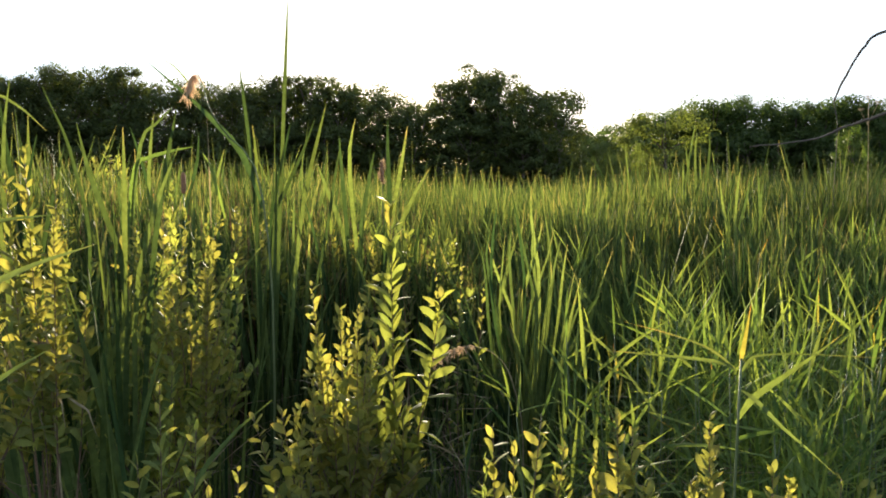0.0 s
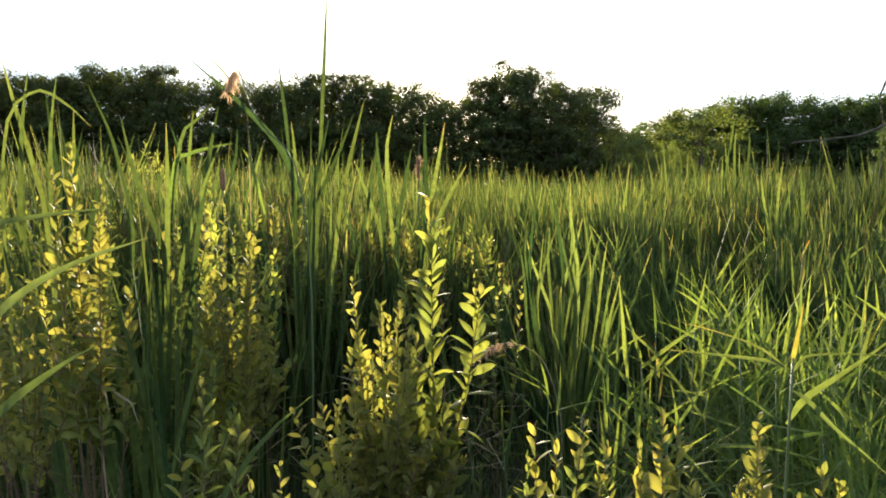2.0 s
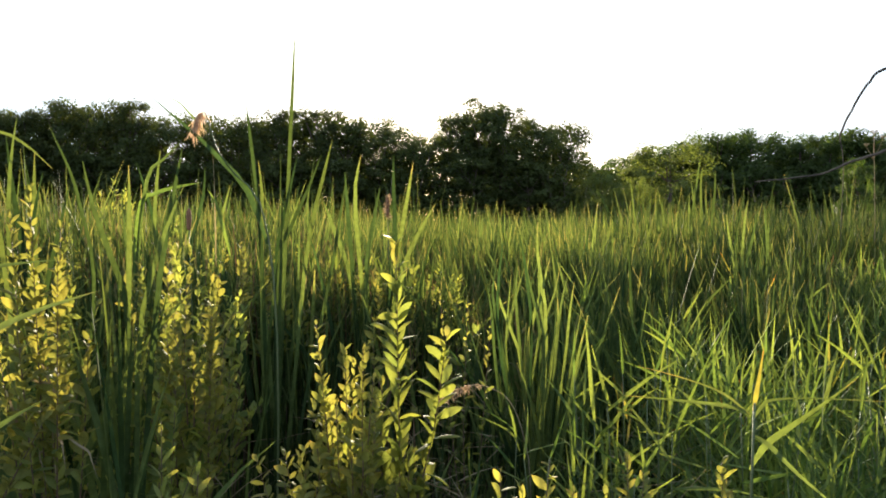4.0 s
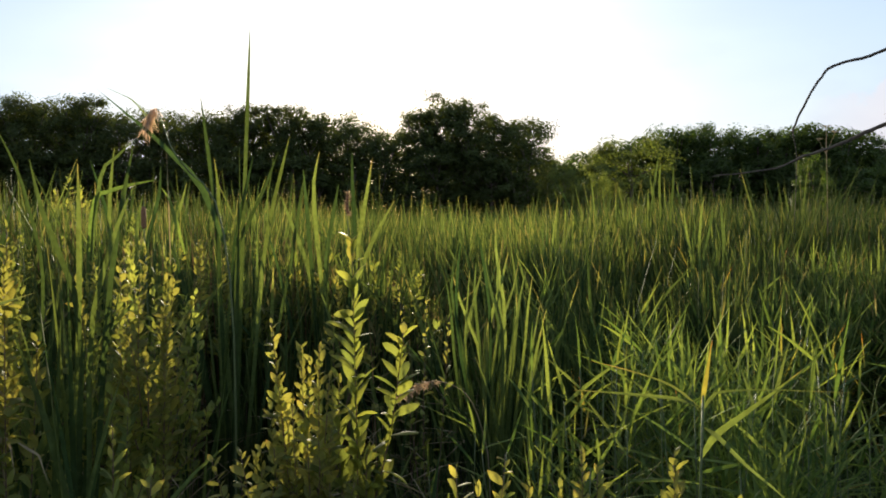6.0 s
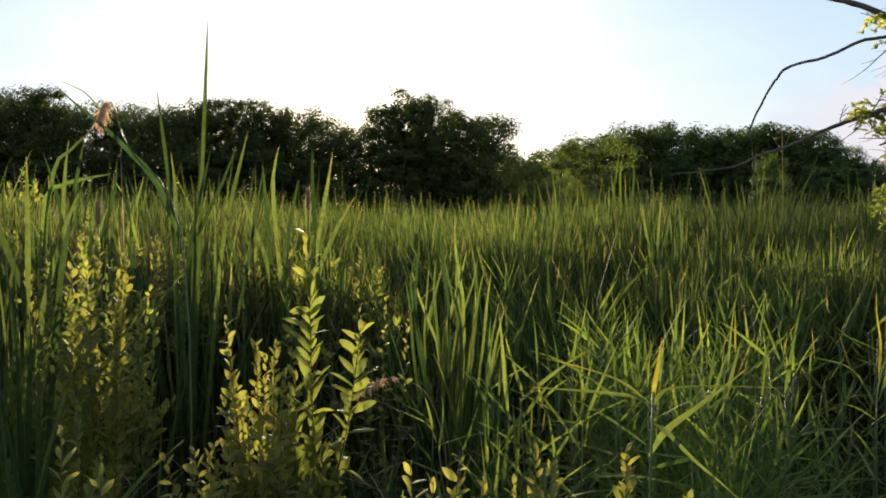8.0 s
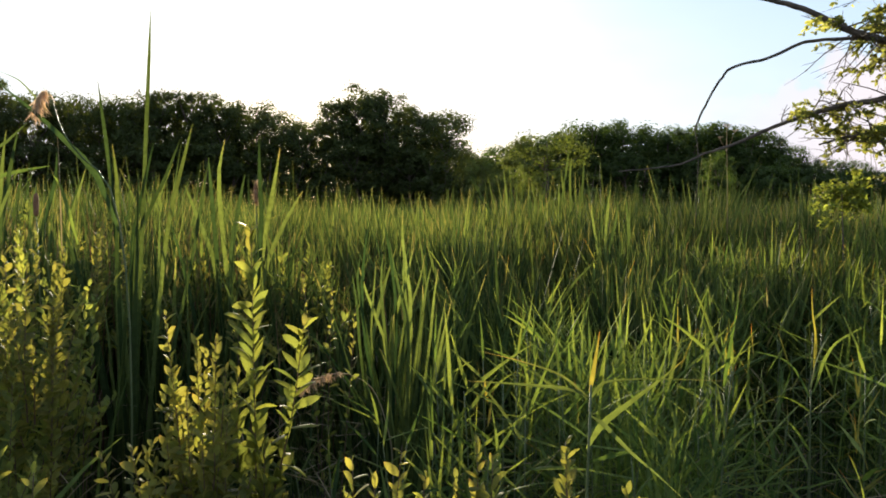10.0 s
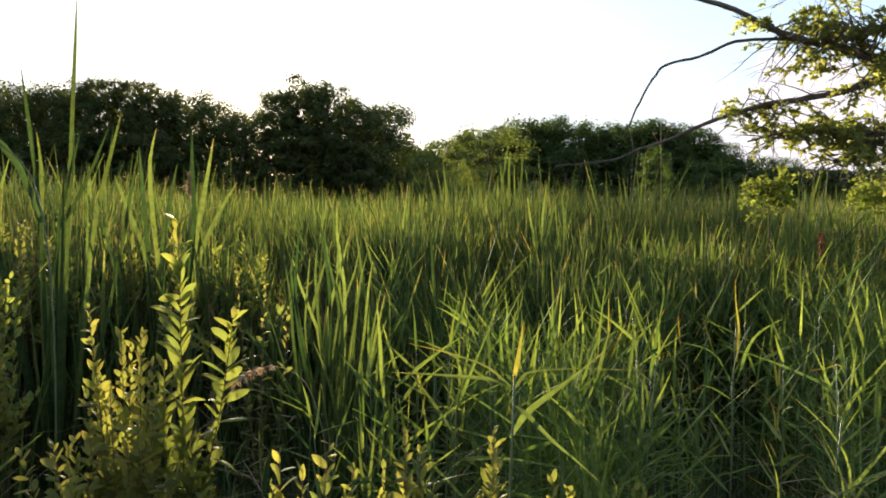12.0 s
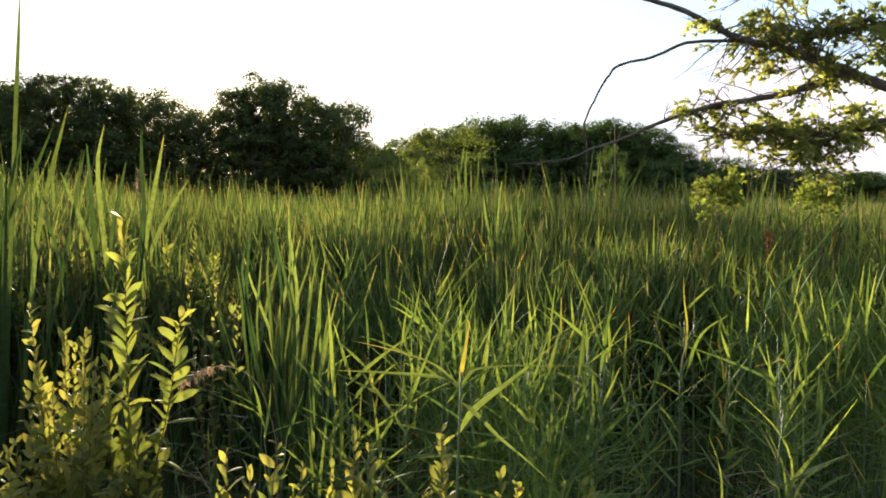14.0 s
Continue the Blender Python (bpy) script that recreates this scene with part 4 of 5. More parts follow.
# leaves of a reed that stands close by
close_reed = thing("reed", (-0.95, 1.35, 0), "green reed standing close by with broad leaning leaves", "reed", "leafy reeds")
v, f = tube(spline([(0, 0, 0), (0.0, 0, 0.9), (-0.02, 0, 1.9)], 9), 0.005, 0.003, 6)
part("stalk", mesh_from("stalk", v, f, STEM), close_reed)
for pts, w in (([(-0.01, 0, 1.55), (0.15, -0.03, 1.7), (0.28, -0.06, 1.77), (0.42, -0.09, 1.815)], 0.03), ([(0, 0, 1.75), (0.08, 0, 1.82), (0.2, 0.02, 1.845), (0.3, 0.03, 1.855)], 0.02), ([(0, 0, 1.35), (0.1, 0, 1.5), (0.2, 0.02, 1.58), (0.29, 0, 1.63)], 0.026)):
    v, f, a = strip(pts, w, (0.1, -0.7, 0.8), "reed", 9)
    part("leaf", mesh_from("leaf", v, f, CATTAIL, a), close_reed)

# a dead umbel stalk standing above the reeds
umbel = thing("umbel", (4.65, 9.0, 0), "thin dead umbel stalk above the reeds", "weed")
v, f = tube(spline([(0, 0, 0), (0.03, 0, 1.5), (0.0, 0, 2.85)], 9), 0.007, 0.003, 5)
part("stalk", mesh_from("stalk", v, f, DRY), umbel)
for ux, uz, r in ((0.0, 2.86, 0.05), (0.1, 2.8, 0.035), (-0.08, 2.72, 0.035)):
    pieces = [tube([(0, 0, 2.55), (ux, 0, uz - r * 0.7)], 0.003, 0.002, 4)]
    for k in range(14):
        a = k * 2.4
        q = (ux + r * math.cos(a) * (0.4 + 0.6 * (k % 3) / 2), r * math.sin(a) * (0.4 + 0.6 * (k % 3) / 2), uz)
        pieces += [tube([(ux, 0, uz - r * 0.7), q], 0.0015, 0.001, 3), tube([q, (q[0], q[1], q[2] + 0.008)], 0.007, 0.003, 5)]
    v, f = joined(pieces)
    part("flower_head", mesh_from("flower_head", v, f, DRY), umbel)

# a tuft of dead reed leaves, bent and bleached
dead = thing("dead_reed", (-1.333, 2.908, 0), "bleached dead reed with bent broken leaves", "reed")
v, f = tube(spline([(0, 0, 0), (-0.06, 0, 0.7), (-0.1, 0, 1.4)], 8), 0.005, 0.003, 5)
part("stalk", mesh_from("stalk", v, f, DRY), dead)
for k, pts in enumerate(([(-0.126, 0.000, 1.426), (-0.071, 0.000, 1.294), (0.004, 0.000, 1.194)], [(-0.125, 0.000, 1.239), (-0.063, 0.000, 1.254), (0.008, 0.000, 1.283)], [(-0.160, 0.000, 1.354), (-0.102, 0.000, 1.340), (-0.021, 0.000, 1.267)],
                         [(-0.217, 0.000, 1.247), (-0.159, 0.000, 1.228), (-0.131, 0.000, 1.145)], [(-0.083, 0.000, 1.194), (-0.033, -0.042, 1.135), (-0.017, -0.050, 1.036)], [(-0.183, 0.000, 1.152), (-0.124, -0.033, 1.111), (-0.083, -0.050, 0.986)],
                         [(-0.100, 0.000, 1.111), (-0.166, 0.000, 1.069), (-0.224, 0.000, 0.936)], [(-0.042, 0.000, 1.152), (0.042, 0.000, 1.094), (0.075, 0.000, 0.986)], [(-0.249, 0.000, 1.318), (-0.199, 0.000, 1.152), (-0.166, 0.000, 1.019)])):
    bends = [pts[0], tuple((a + 2 * b) / 3 for a, b in zip(pts[0], pts[1])), pts[1], tuple((2 * b + c) / 3 for b, c in zip(pts[1], pts[2])), pts[2]]
    v, f, al = strip(bends, 0.008 + 0.002 * (k % 3), (0.3, -0.8, 0.5), "reed", 8)
    part("leaf", mesh_from("leaf", v, f, DRY, al), dead)

# ---- shrubs ----
def oval_leaves(mat, n, wide):
    res = []
    for i in range(n):
        v, f, a = one_ribbon(1.0, wide * (0.9, 1.1, 1.0)[i % 3], (-6, 0, 8)[i % 3], (30, 45, 18)[i % 3], (0, 20, -20)[i % 3], 6, "oval", 0.3)
        res.append(mesh_from("leaf", v, f, mat, a))
    return res


OVAL, OVAL_YOUNG = oval_leaves(SHRUB, 3, 0.46), oval_leaves(SHRUB_YOUNG, 3, 0.44)
NARROW, LONG = oval_leaves(SHRUB, 3, 0.24), oval_leaves(SHRUB, 3, 0.32)
SIMPLE = {w: [one_ribbon(1.0, w, -4, b, 10, 3, "oval", 0.25) for b in (20, 40)] for w in (0.24, 0.46)}


def leaves_along(pts, z0, z, leaf, per_metre, first, steep):
    """Pose, height share and size of each leaf up one shoot."""
    n = max(8, int((z - max(z0, first)) * per_metre))
    az = rng.uniform(0, 360)
    for k in range(n):
        u = (k + rng.uniform(0, 0.6)) / n
        lo = max(0.0, (first - z0) / (z - z0))
        s = min(0.999, lo + (1 - lo) * u)
        i = int(s * 11)
        p = pts[i] + (pts[min(11, i + 1)] - pts[i]) * (s * 11 - i)
        az += 137.5 + rng.normal(0, 30)
        tilt = radians(steep + 18 - 24 * u ** 3 + rng.normal(0, 20))
        way = (math.sin(tilt) * math.cos(radians(az)), math.sin(tilt) * math.sin(radians(az)), math.cos(tilt))
        size = leaf * rng.uniform(0.7, 1.25) * (1.0 - 0.45 * max(0, (u - 0.72) / 0.28))
        yield along_dir(p, way, rng.normal(0, 42), size), s


def shoot_line(dx, dy, z, z0):
    b = (dx * 0.35 * min(1, z0), dy * 0.35 * min(1, z0), z0)
    return spline([b, (b[0] + (dx - b[0]) * 0.55 + rng.normal(0, 0.012), b[1] + (dy - b[1]) * 0.55, z0 + (z - z0) * 0.5), (dx, dy, z)], 12)


def shrub(place, shoots, label, leaf=0.07, per_metre=34, first=0.3, young=0.75, shapes=None, steep=30):
    """shoots: tips (dx, dy, z) and where on the main stem they begin (z0). Every leaf is a part."""
    shapes = shapes or OVAL
    ob = thing("shrub", (place[0], place[1], 0), label, "shrub", "leafy shrubs")
    for dx, dy, z, z0 in shoots:
        pts = shoot_line(dx, dy, z, z0)
        v, f = tube(pts, 0.0042, 0.0012, 5)
        stem = part("stem", mesh_from("stem", v, f, RED_STEM), ob)
        for m, s in leaves_along(pts, z0, z, leaf, per_metre, first, steep):
            part("leaf", (OVAL_YOUNG if s > young + rng.normal(0, 0.08) else shapes)[int(rng.integers(0, 3))], stem, m)
    return ob


def branching(top, mains, sides, spread):
    """Tips of a few main shoots and of the side shoots that fork from them."""
    res = [(rng.normal(0, spread * 0.5), rng.normal(0, spread * 0.5), top * rng.uniform(0.88, 1.0), 0.05 * k) for k in range(mains)]
    for k in range(sides):
        z0 = top * rng.uniform(0.3, 0.65)
        a, q = rng.uniform(0, 6.283), spread * rng.uniform(0.8, 1.9)
        res.append((q * math.cos(a), q * math.sin(a), z0 + top * rng.uniform(0.1, 0.28), z0))
    return res


def bush(place, shoots, label, leaf=0.055, per_metre=50, first=0.4, wide=0.46, mat=None, steep=32, group="bushes"):
    """A shrub whose leaves are too many to count: the foliage of each shoot is one mesh."""
    ob = thing("bush", (place[0], place[1], 0), label, "bush", group)
    for dx, dy, z, z0 in shoots:
        pts = shoot_line(dx, dy, z, z0)
        v, f = tube(pts[::2], 0.004, 0.0012, 4)
        stem = part("stem", mesh_from("stem", v, f, RED_STEM), ob)
        pieces, al = [], []
        for m, s in leaves_along(pts, z0, z, leaf, per_metre, first, steep):
            v, f, a = SIMPLE[wide][int(rng.integers(0, 2))]
            m = np.array(m)
            pieces.append((v @ m[:3, :3].T + m[:3, 3], f)); al.append(a)
        v, f = joined(pieces)
        part("foliage", mesh_from("foliage", v, f, mat or SHRUB, np.concatenate(al)), stem)
    return ob


shrub((-0.2, 3.1), [(0.0, 0, 1.84, 0), (0.19, 0.02, 1.48, 0.75), (-0.06, 0.05, 1.3, 0.6), (0.05, -0.1, 1.05, 0.3)], "tall leafy willow-like shrub with pale green oval leaves", 0.108, 62, 0.4, 0.97, LONG, 28)
shrub((-0.38, 2.95), [(-0.1, 0, 1.55, 0), (0.0, 0.02, 1.46, 0.3), (0.07, 0, 1.46, 0.4), (0.11, -0.05, 1.36, 0.4), (-0.02, -0.08, 1.28, 0.2), (-0.2, -0.1, 1.12, 0.1), (-0.31, -0.05, 1.07, 0.1), (0.04, -0.15, 1.15, 0.1)], "bushy shrub with small yellow-green oval leaves", 0.07, 62, 0.35, 0.72)
shrub((-1.2, 3.5), [(-0.18, 0, 1.67, 0), (-0.02, 0.05, 1.73, 0), (0.08, 0, 1.68, 0.2), (0.2, 0.1, 1.74, 0.2), (0.25, -0.05, 1.34, 0.2), (-0.12, -0.1, 1.4, 0.3), (0.1, -0.15, 1.2, 0.2)], "yellow-green leafy shrub lit from behind", 0.075, 48, 0.35, 0.6)
shrub((-1.42, 2.9), [(-0.06, 0, 2.04, 0), (0.0, 0.1, 1.9, 0), (-0.13, 0, 1.94, 0.2), (0.06, -0.05, 1.78, 0.3), (-0.05, -0.12, 1.55, 0.3), (0.12, 0.05, 1.5, 0.3), (-0.2, 0.0, 1.6, 0.2)], "tall yellow-green shrub with upright leafy shoots", 0.07, 64, 0.95, 0.6)
shrub((0.55, 2.4), [(-0.03, 0, 1.22, 0), (0.03, 0.05, 1.16, 0.1), (-0.1, 0.02, 1.02, 0.2), (0.06, -0.06, 1.0, 0.2)], "low shrub with yellow-green young leaf tufts", 0.075, 60, 0.45, 0.6)
shrub((0.82, 2.35), [(-0.04, 0, 1.22, 0), (-0.02, 0.06, 1.15, 0.1), (-0.1, -0.03, 1.04, 0.1)], "low shrub with curling yellow leaves", 0.075, 56, 0.45, 0.6)
shrub((1.0, 2.4), [(-0.01, 0, 1.05, 0), (0.06, 0.04, 1.0, 0.1)], "low shrub with bright yellow leaf tips", 0.07, 56, 0.45, 0.55)
shrub((1.25, 2.5), [(0, 0, 0.98, 0), (0.08, 0, 0.9, 0)], "low green willowherb with narrow leaves", 0.07, 50, 0.4, 0.9, NARROW)
shrub((0.2, 2.45), [(-0.05, 0, 1.17, 0), (0.02, 0.03, 1.1, 0), (0.1, 0, 1.2, 0.1), (0.18, 0.05, 1.1, 0.1)], "low green willowherb with narrow leaves", 0.075, 44, 0.3, 0.85, NARROW)
shrub((-0.9, 2.6), [(-0.02, 0, 1.28, 0), (0.08, 0.05, 1.1, 0), (-0.12, 0.05, 1.0, 0)], "green willowherb with narrow whorled leaves", 0.085, 42, 0.3, 0.92, NARROW)
shrub((-0.62, 2.4), [(0, 0, 1.06, 0), (0.1, 0.05, 0.98, 0), (-0.1, 0.02, 1.0, 0)], "low leafy shrub in the shade", 0.06, 36, 0.3, 0.8)
shrub((-0.05, 2.3), [(0, 0, 0.98, 0), (-0.12, 0.05, 1.0, 0), (0.12, 0.05, 0.95, 0)], "low green willowherb with narrow leaves", 0.07, 40, 0.3, 0.9, NARROW)
shrub((0.1, 4.3), [(0.0, 0, 1.5, 0), (0.12, 0, 1.4, 0), (-0.15, 0.05, 1.55, 0)], "slender sunlit shrub among the cattails", 0.05, 30, 0.4, 0.7)
shrub((-5.22, 12.74), [(0.0, 0, 2.6, 0), (0.2, 0, 2.42, 1.4), (-0.2, 0, 2.38, 1.4), (0.1, 0.1, 2.25, 1.3), (-0.3, 0.1, 2.15, 1.3), (0.3, 0.05, 2.2, 1.4)], "tall weedy shrub above the cattails", 0.13, 26, 1.6, 1.3)
for i in range(104):
    y = 3.3 + 3.6 * rng.random() ** 1.1
    b = -0.6 + 0.6 * rng.random()
    if (-0.27 < b or -0.46 < b < -0.375) and y < 4.9:
        continue
    top = 1.5 + 0.3 * rng.random() + 0.055 * (y - 3) - (0.25 if b > -0.2 else 0.0)
    bush((b * y, y), branching(top, 2, 4, 0.17), ("yellow-green leafy bush between the cattails", "green leafy bush between the cattails")[i % 2], 0.066, 52, 0.6 if y < 5 else 1.0, 0.46, (SHRUB_YOUNG, SHRUB)[i % 2])
for x, y, top in ((-1.05, 3.35, 1.7), (-1.5, 3.0, 1.85), (-1.62, 2.75, 1.8), (-0.52, 2.85, 1.15), (-0.42, 3.05, 1.42), (-0.34, 2.9, 1.34), (-0.27, 2.95, 1.12), (-1.15, 3.15, 1.4)):
    bush((x, y), branching(top, 3, 7, 0.13), "bushy yellow-green shrub with small oval leaves", 0.058, 66, 0.6 if top < 1.5 else (0.95 if x < -1.4 else 0.7), 0.46, (SHRUB, SHRUB_YOUNG)[top > 1.5 or x > -0.6])
for x, y, top, young in ((0.5, 2.36, 1.12, 1), (0.6, 2.45, 1.05, 0), (0.78, 2.32, 1.1, 1), (0.92, 2.4, 0.98, 1), (1.05, 2.36, 1.0, 1), (0.16, 2.42, 1.1, 0), (0.33, 2.5, 1.08, 0), (0.42, 2.38, 0.95, 0), (1.2, 2.5, 0.95, 0), (1.4, 2.6, 0.95, 1), (-0.75, 2.45, 0.98, 0), (-0.2, 2.4, 0.95, 0)):
    bush((x, y), branching(top, 2, 3, 0.07), ("low green bush with tufts of narrow leaves", "low bush with tufts of yellow-green leaves")[young], 0.064, 56, 0.45, (0.24, 0.46)[young], (SHRUB, SHRUB_YOUNG)[young])
for i in range(16):
    y = 2.15 + 1.2 * rng.random()
    x = y * (-0.56 + 0.72 * rng.random())
    bush((x, y), branching(0.66 + 0.22 * rng.random(), 2, 4, 0.12), "low shaded weed under the shrubs", 0.065, 44, 0.2, (0.24, 0.46)[i % 2])
for i in range(16):
    y = 5.0 + 5.0 * rng.random()
    x = y * (0.55 + 0.45 * rng.random())
    bush((x, y), branching(1.4 + 0.04 * y + 0.2 * rng.random(), 2, 5, 0.2), "olive-green weed with small leaves among the reeds", 0.05, 44, 0.8, 0.24, (SHRUB, YELLOWED)[i % 3 == 0])
for x, y, top in ((4.85, 6.05, 1.62), (4.5, 5.75, 1.5), (5.1, 6.2, 1.66), (4.2, 5.6, 1.45)):
    bush((x, y), branching(top, 3, 6, 0.14), "pale yellow-green seeding weed beside the dock", 0.04, 70, 0.8, 0.46, SHRUB_YOUNG)
for x, y, z in ((4.54, 5.9, 1.66),):
    dock = thing("dock", (x, y, 0), "withered dock stalk with a rust-brown seed head", "weed", "docks")
    v, f = tube(spline([(0, 0, 0), (0.02, 0, z * 0.5), (-0.02, 0, z)], 8), 0.005, 0.002, 5)
    part("stalk", mesh_from("stalk", v, f, RED_STEM), dock)
    n = 300
    hz = z * rng.uniform(0.66, 1.0, n)
    v, f, a = ribbons(np.column_stack([rng.normal(0, 0.012, (n, 2)), hz]), rng.uniform(0, 360, n), np.full(n, 0.026), np.full(n, 0.012), rng.uniform(10, 50, n), rng.uniform(0, 40, n), rng.uniform(-60, 60, n), 3, "oval")
    part("seed_head", mesh_from("seed_head", v, f, DOCK_SEED, a), dock)

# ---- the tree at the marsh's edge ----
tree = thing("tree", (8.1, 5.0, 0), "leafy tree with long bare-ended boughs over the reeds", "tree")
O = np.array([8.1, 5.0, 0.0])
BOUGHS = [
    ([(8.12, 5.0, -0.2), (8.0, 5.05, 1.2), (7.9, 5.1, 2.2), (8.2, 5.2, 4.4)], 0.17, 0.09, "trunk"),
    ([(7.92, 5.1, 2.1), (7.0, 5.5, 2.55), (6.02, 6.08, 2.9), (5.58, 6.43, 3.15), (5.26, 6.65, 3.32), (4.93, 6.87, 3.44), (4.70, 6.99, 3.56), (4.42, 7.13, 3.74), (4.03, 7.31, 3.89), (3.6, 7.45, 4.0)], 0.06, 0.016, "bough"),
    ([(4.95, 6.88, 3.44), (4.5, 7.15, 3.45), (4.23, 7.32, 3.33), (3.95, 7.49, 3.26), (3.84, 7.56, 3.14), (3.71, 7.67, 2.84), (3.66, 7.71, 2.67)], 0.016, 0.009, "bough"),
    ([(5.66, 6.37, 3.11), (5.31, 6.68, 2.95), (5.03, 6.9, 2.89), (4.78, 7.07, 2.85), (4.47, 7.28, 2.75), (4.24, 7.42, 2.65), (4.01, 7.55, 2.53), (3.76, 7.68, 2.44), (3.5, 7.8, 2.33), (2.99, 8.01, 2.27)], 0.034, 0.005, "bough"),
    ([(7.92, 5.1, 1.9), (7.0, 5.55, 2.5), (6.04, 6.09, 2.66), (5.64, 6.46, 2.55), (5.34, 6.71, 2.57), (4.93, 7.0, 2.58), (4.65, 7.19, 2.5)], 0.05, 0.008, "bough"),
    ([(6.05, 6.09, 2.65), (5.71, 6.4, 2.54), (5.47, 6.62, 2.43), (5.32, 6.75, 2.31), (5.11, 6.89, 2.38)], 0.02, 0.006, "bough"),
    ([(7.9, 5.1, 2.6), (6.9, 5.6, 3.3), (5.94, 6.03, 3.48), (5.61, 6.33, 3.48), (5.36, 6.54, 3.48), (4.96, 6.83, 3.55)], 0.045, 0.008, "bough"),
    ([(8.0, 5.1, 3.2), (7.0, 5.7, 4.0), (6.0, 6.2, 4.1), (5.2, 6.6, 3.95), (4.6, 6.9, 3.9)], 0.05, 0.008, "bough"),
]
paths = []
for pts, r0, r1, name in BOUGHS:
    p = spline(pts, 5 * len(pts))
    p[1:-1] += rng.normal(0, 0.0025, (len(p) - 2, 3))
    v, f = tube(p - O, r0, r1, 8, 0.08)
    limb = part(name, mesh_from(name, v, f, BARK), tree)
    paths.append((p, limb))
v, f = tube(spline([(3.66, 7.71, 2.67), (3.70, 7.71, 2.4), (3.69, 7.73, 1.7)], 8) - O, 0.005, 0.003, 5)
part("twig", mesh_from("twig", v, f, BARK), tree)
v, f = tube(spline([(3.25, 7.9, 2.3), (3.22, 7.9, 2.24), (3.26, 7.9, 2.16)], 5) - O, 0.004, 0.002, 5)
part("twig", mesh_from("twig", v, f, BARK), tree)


def spray_mesh(seed, n, length, leaf):
    """A twig with leaves on both sides, growing along x and sagging."""
    r = np.random.default_rng(seed)
    p = spline([(0, 0, 0), (length * 0.5, r.normal(0, 0.02), 0.02), (length, r.normal(0, 0.05), -0.05)], 10)
    u = np.sort(r.uniform(0.15, 1.0, n))
    base = np.array([p[min(9, int(x * 9))] for x in u])
    az = np.where(np.arange(n) % 2 == 0, 55, -55) + r.normal(0, 25, n)
    return ribbons(base, az, leaf * r.uniform(0.7, 1.3, n), leaf * 0.46 * r.uniform(0.8, 1.2, n), r.uniform(40, 125, n), r.uniform(5, 35, n), r.uniform(-95, 95, n), 3, "oval"), tube(p[::2], 0.003, 0.0012, 3)


def foliage_mesh(sprays, mat=TREE_LEAF):
    """One mesh of leafy sprays, each given by its form and its pose."""
    leaf, wood, al, count = [], [], [], 0
    for k, m in sprays:
        (v, f, a), (tv, tf) = SPRAYS[k]
        m = np.array(m)
        leaf.append((v @ m[:3, :3].T + m[:3, 3], f)); al.append(a); count += len(f)
        wood.append((tv @ m[:3, :3].T + m[:3, 3], tf))
    v, f = joined(leaf + wood)
    me = mesh_from("foliage", v, f, mat, np.concatenate(al + [np.zeros(sum(len(w[0]) for w in wood))]))
    me.materials.append(BARK)
    me.polygons.foreach_set("material_index", [0] * count + [1] * (len(f) - count))
    return me


SPRAYS = [spray_mesh(60 + i, 24, 0.23, 0.056) for i in range(6)]


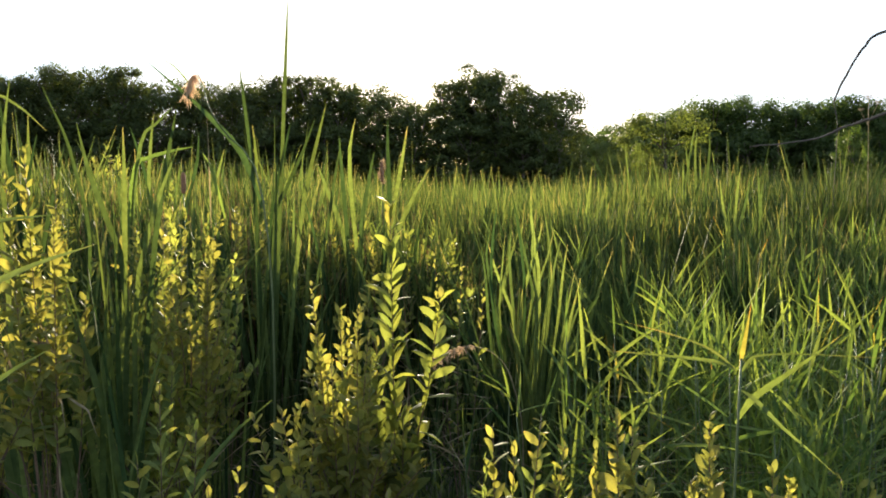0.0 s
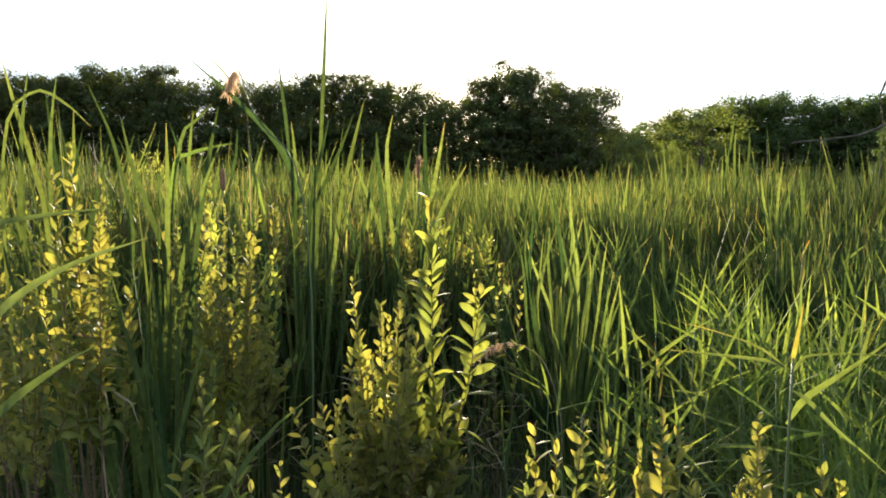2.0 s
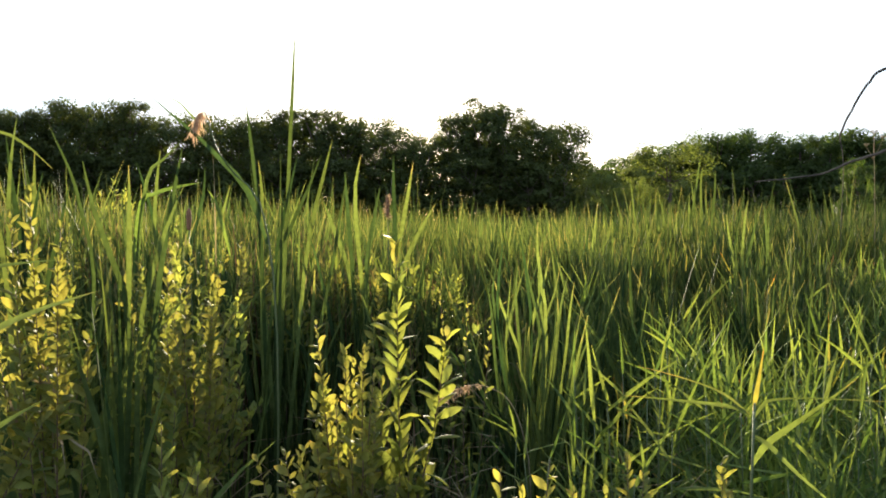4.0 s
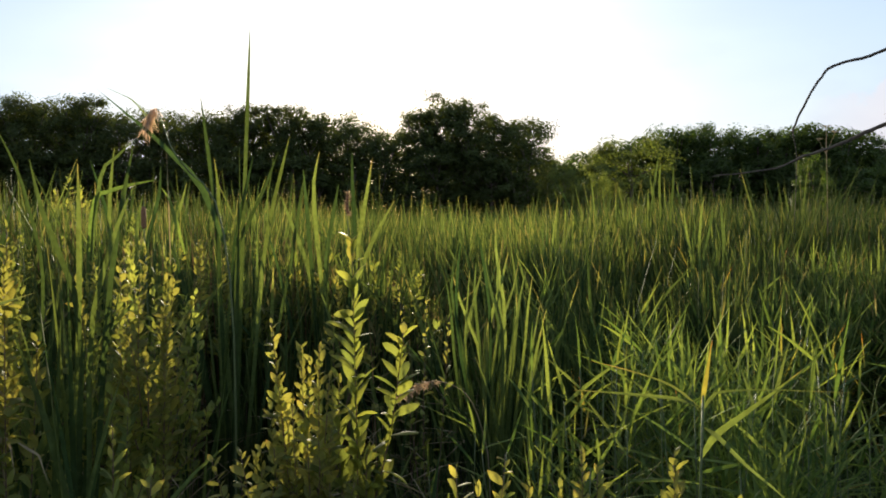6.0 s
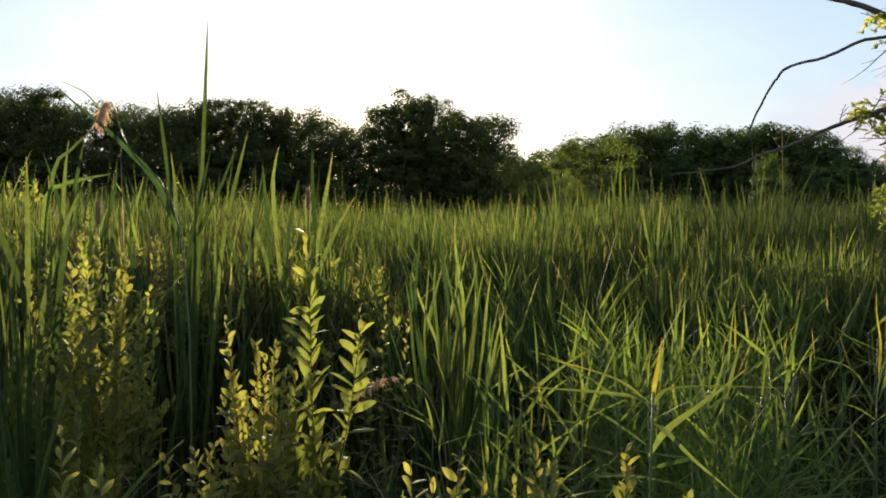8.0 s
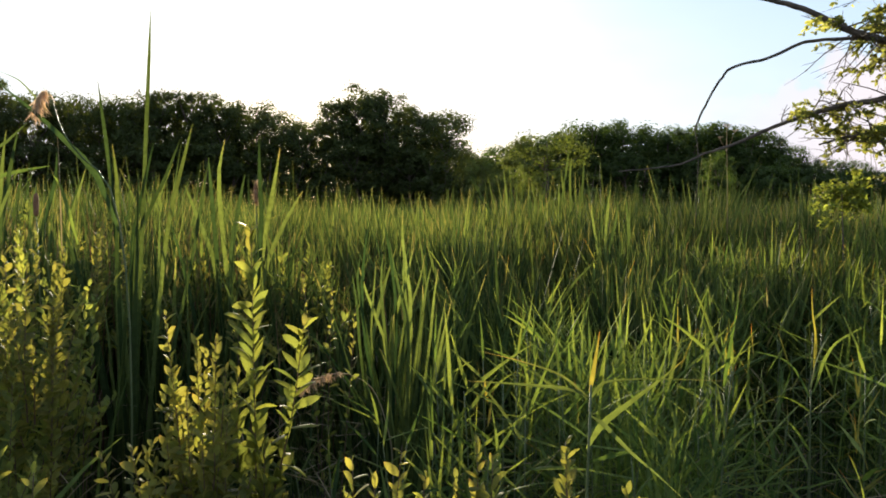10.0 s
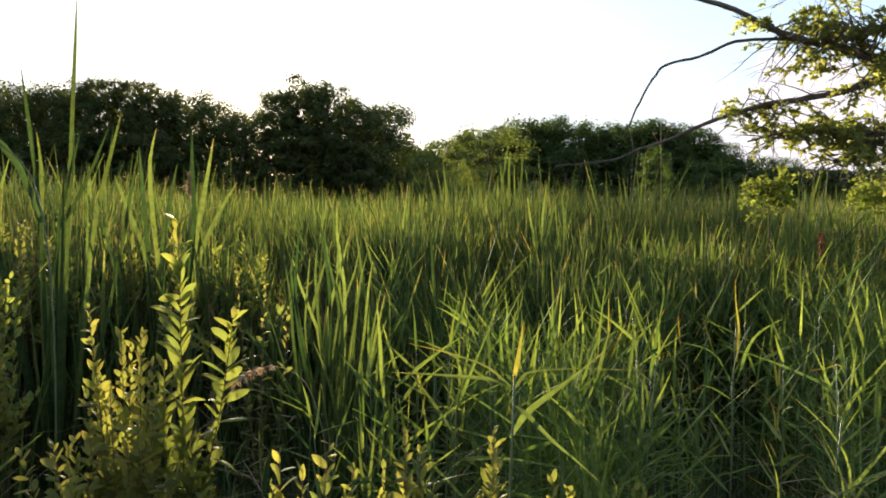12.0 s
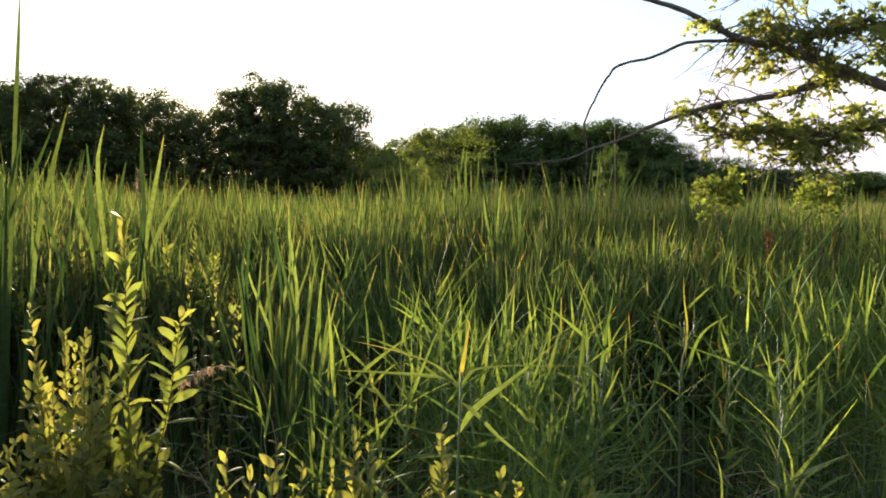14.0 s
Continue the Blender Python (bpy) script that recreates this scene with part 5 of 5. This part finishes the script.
def side_twigs(path, n, u0, u1, reach, leafy):
    """Thin side twigs from a stretch of a bough; leafy: the share that carries leaves."""
    path, limb = path
    for _ in range(n):
        p = path[int(rng.uniform(u0, u1) * (len(path) - 1))]
        az, el = rng.uniform(0, 360), rng.uniform(-45, 40)
        d = np.array([math.cos(radians(az)) * math.cos(radians(el)), math.sin(radians(az)) * math.cos(radians(el)), math.sin(radians(el))])
        L = reach * rng.uniform(0.5, 1.2)
        q = spline([p, p + d * L * 0.5 + rng.normal(0, 0.04, 3), p + d * L + (0, 0, -0.06 * L)], 7)
        pieces = [tube(q - O, 0.0075, 0.0025, 4)]
        for s in (2, 4, 5):                                   # finer twigs fork off
            e = q[s] + d * L * 0.25 + rng.normal(0, 0.1 * L + 0.03, 3)
            pieces.append(tube(spline([q[s], 0.5 * (q[s] + e) + rng.normal(0, 0.012, 3), e], 4) - O, 0.0035, 0.0014, 3))
        v, f = joined(pieces)
        part("twig", mesh_from("twig", v, f, BARK), limb)
        if rng.random() < leafy:
            sprays = [(int(rng.integers(0, 6)), pose(*(q[s] - O), 0, rng.uniform(-35, 40), az + rng.normal(0, 50))) for s in (1, 2, 3, 4, 5, 6, 6) if rng.random() < 0.58]
            if sprays:
                part("foliage", foliage_mesh(sprays), limb)


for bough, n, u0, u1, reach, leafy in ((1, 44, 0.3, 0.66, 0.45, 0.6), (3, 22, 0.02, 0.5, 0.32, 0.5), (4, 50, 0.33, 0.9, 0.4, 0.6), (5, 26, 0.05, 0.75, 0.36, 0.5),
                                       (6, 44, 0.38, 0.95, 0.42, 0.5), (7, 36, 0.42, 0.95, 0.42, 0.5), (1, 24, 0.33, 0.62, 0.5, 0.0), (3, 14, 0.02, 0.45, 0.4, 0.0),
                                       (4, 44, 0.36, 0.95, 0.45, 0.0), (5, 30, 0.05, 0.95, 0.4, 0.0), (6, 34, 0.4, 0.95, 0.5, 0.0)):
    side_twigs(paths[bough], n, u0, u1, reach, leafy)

# saplings below the tree
def sapling(place, height, radius, low, label):
    ob = thing("sapling", (place[0], place[1], 0), label, "sapling", "saplings")
    v, f = tube(spline([(0, 0, 0), (0.03, 0, height * 0.5), (0, 0.02, height * 0.95)], 8), 0.014, 0.004, 6)
    part("trunk", mesh_from("trunk", v, f, BARK), ob)
    for j in range(9):                                       # one mesh of leaves for each twig
        az = rng.uniform(0, 360)
        z0 = rng.uniform(low, height * 0.97)
        sprays = []
        for i in range(9):
            q = radius * rng.random() * (1.2 - 0.7 * (z0 - low) / (height - low))
            a = radians(az + rng.normal(0, 22))
            sprays.append((i % 6, pose(q * math.cos(a), q * math.sin(a), z0 + rng.normal(0, 0.07), 0, rng.uniform(-50, 30), math.degrees(a) + rng.normal(0, 40)) @ Matrix.Scale(0.7, 4)))
        part("foliage", foliage_mesh(sprays, SAPLING_LEAF), ob)


sapling((4.75, 6.95), 2.18, 0.12, 1.93, "young sapling with light green sunlit leaves")
sapling((6.2, 7.3), 2.08, 0.2, 1.92, "young sapling with light green sunlit leaves")
wood_tree(22.5, 45, 5.1, 15, "slender grey-green young tree behind the reeds", "young trees", 0.75)
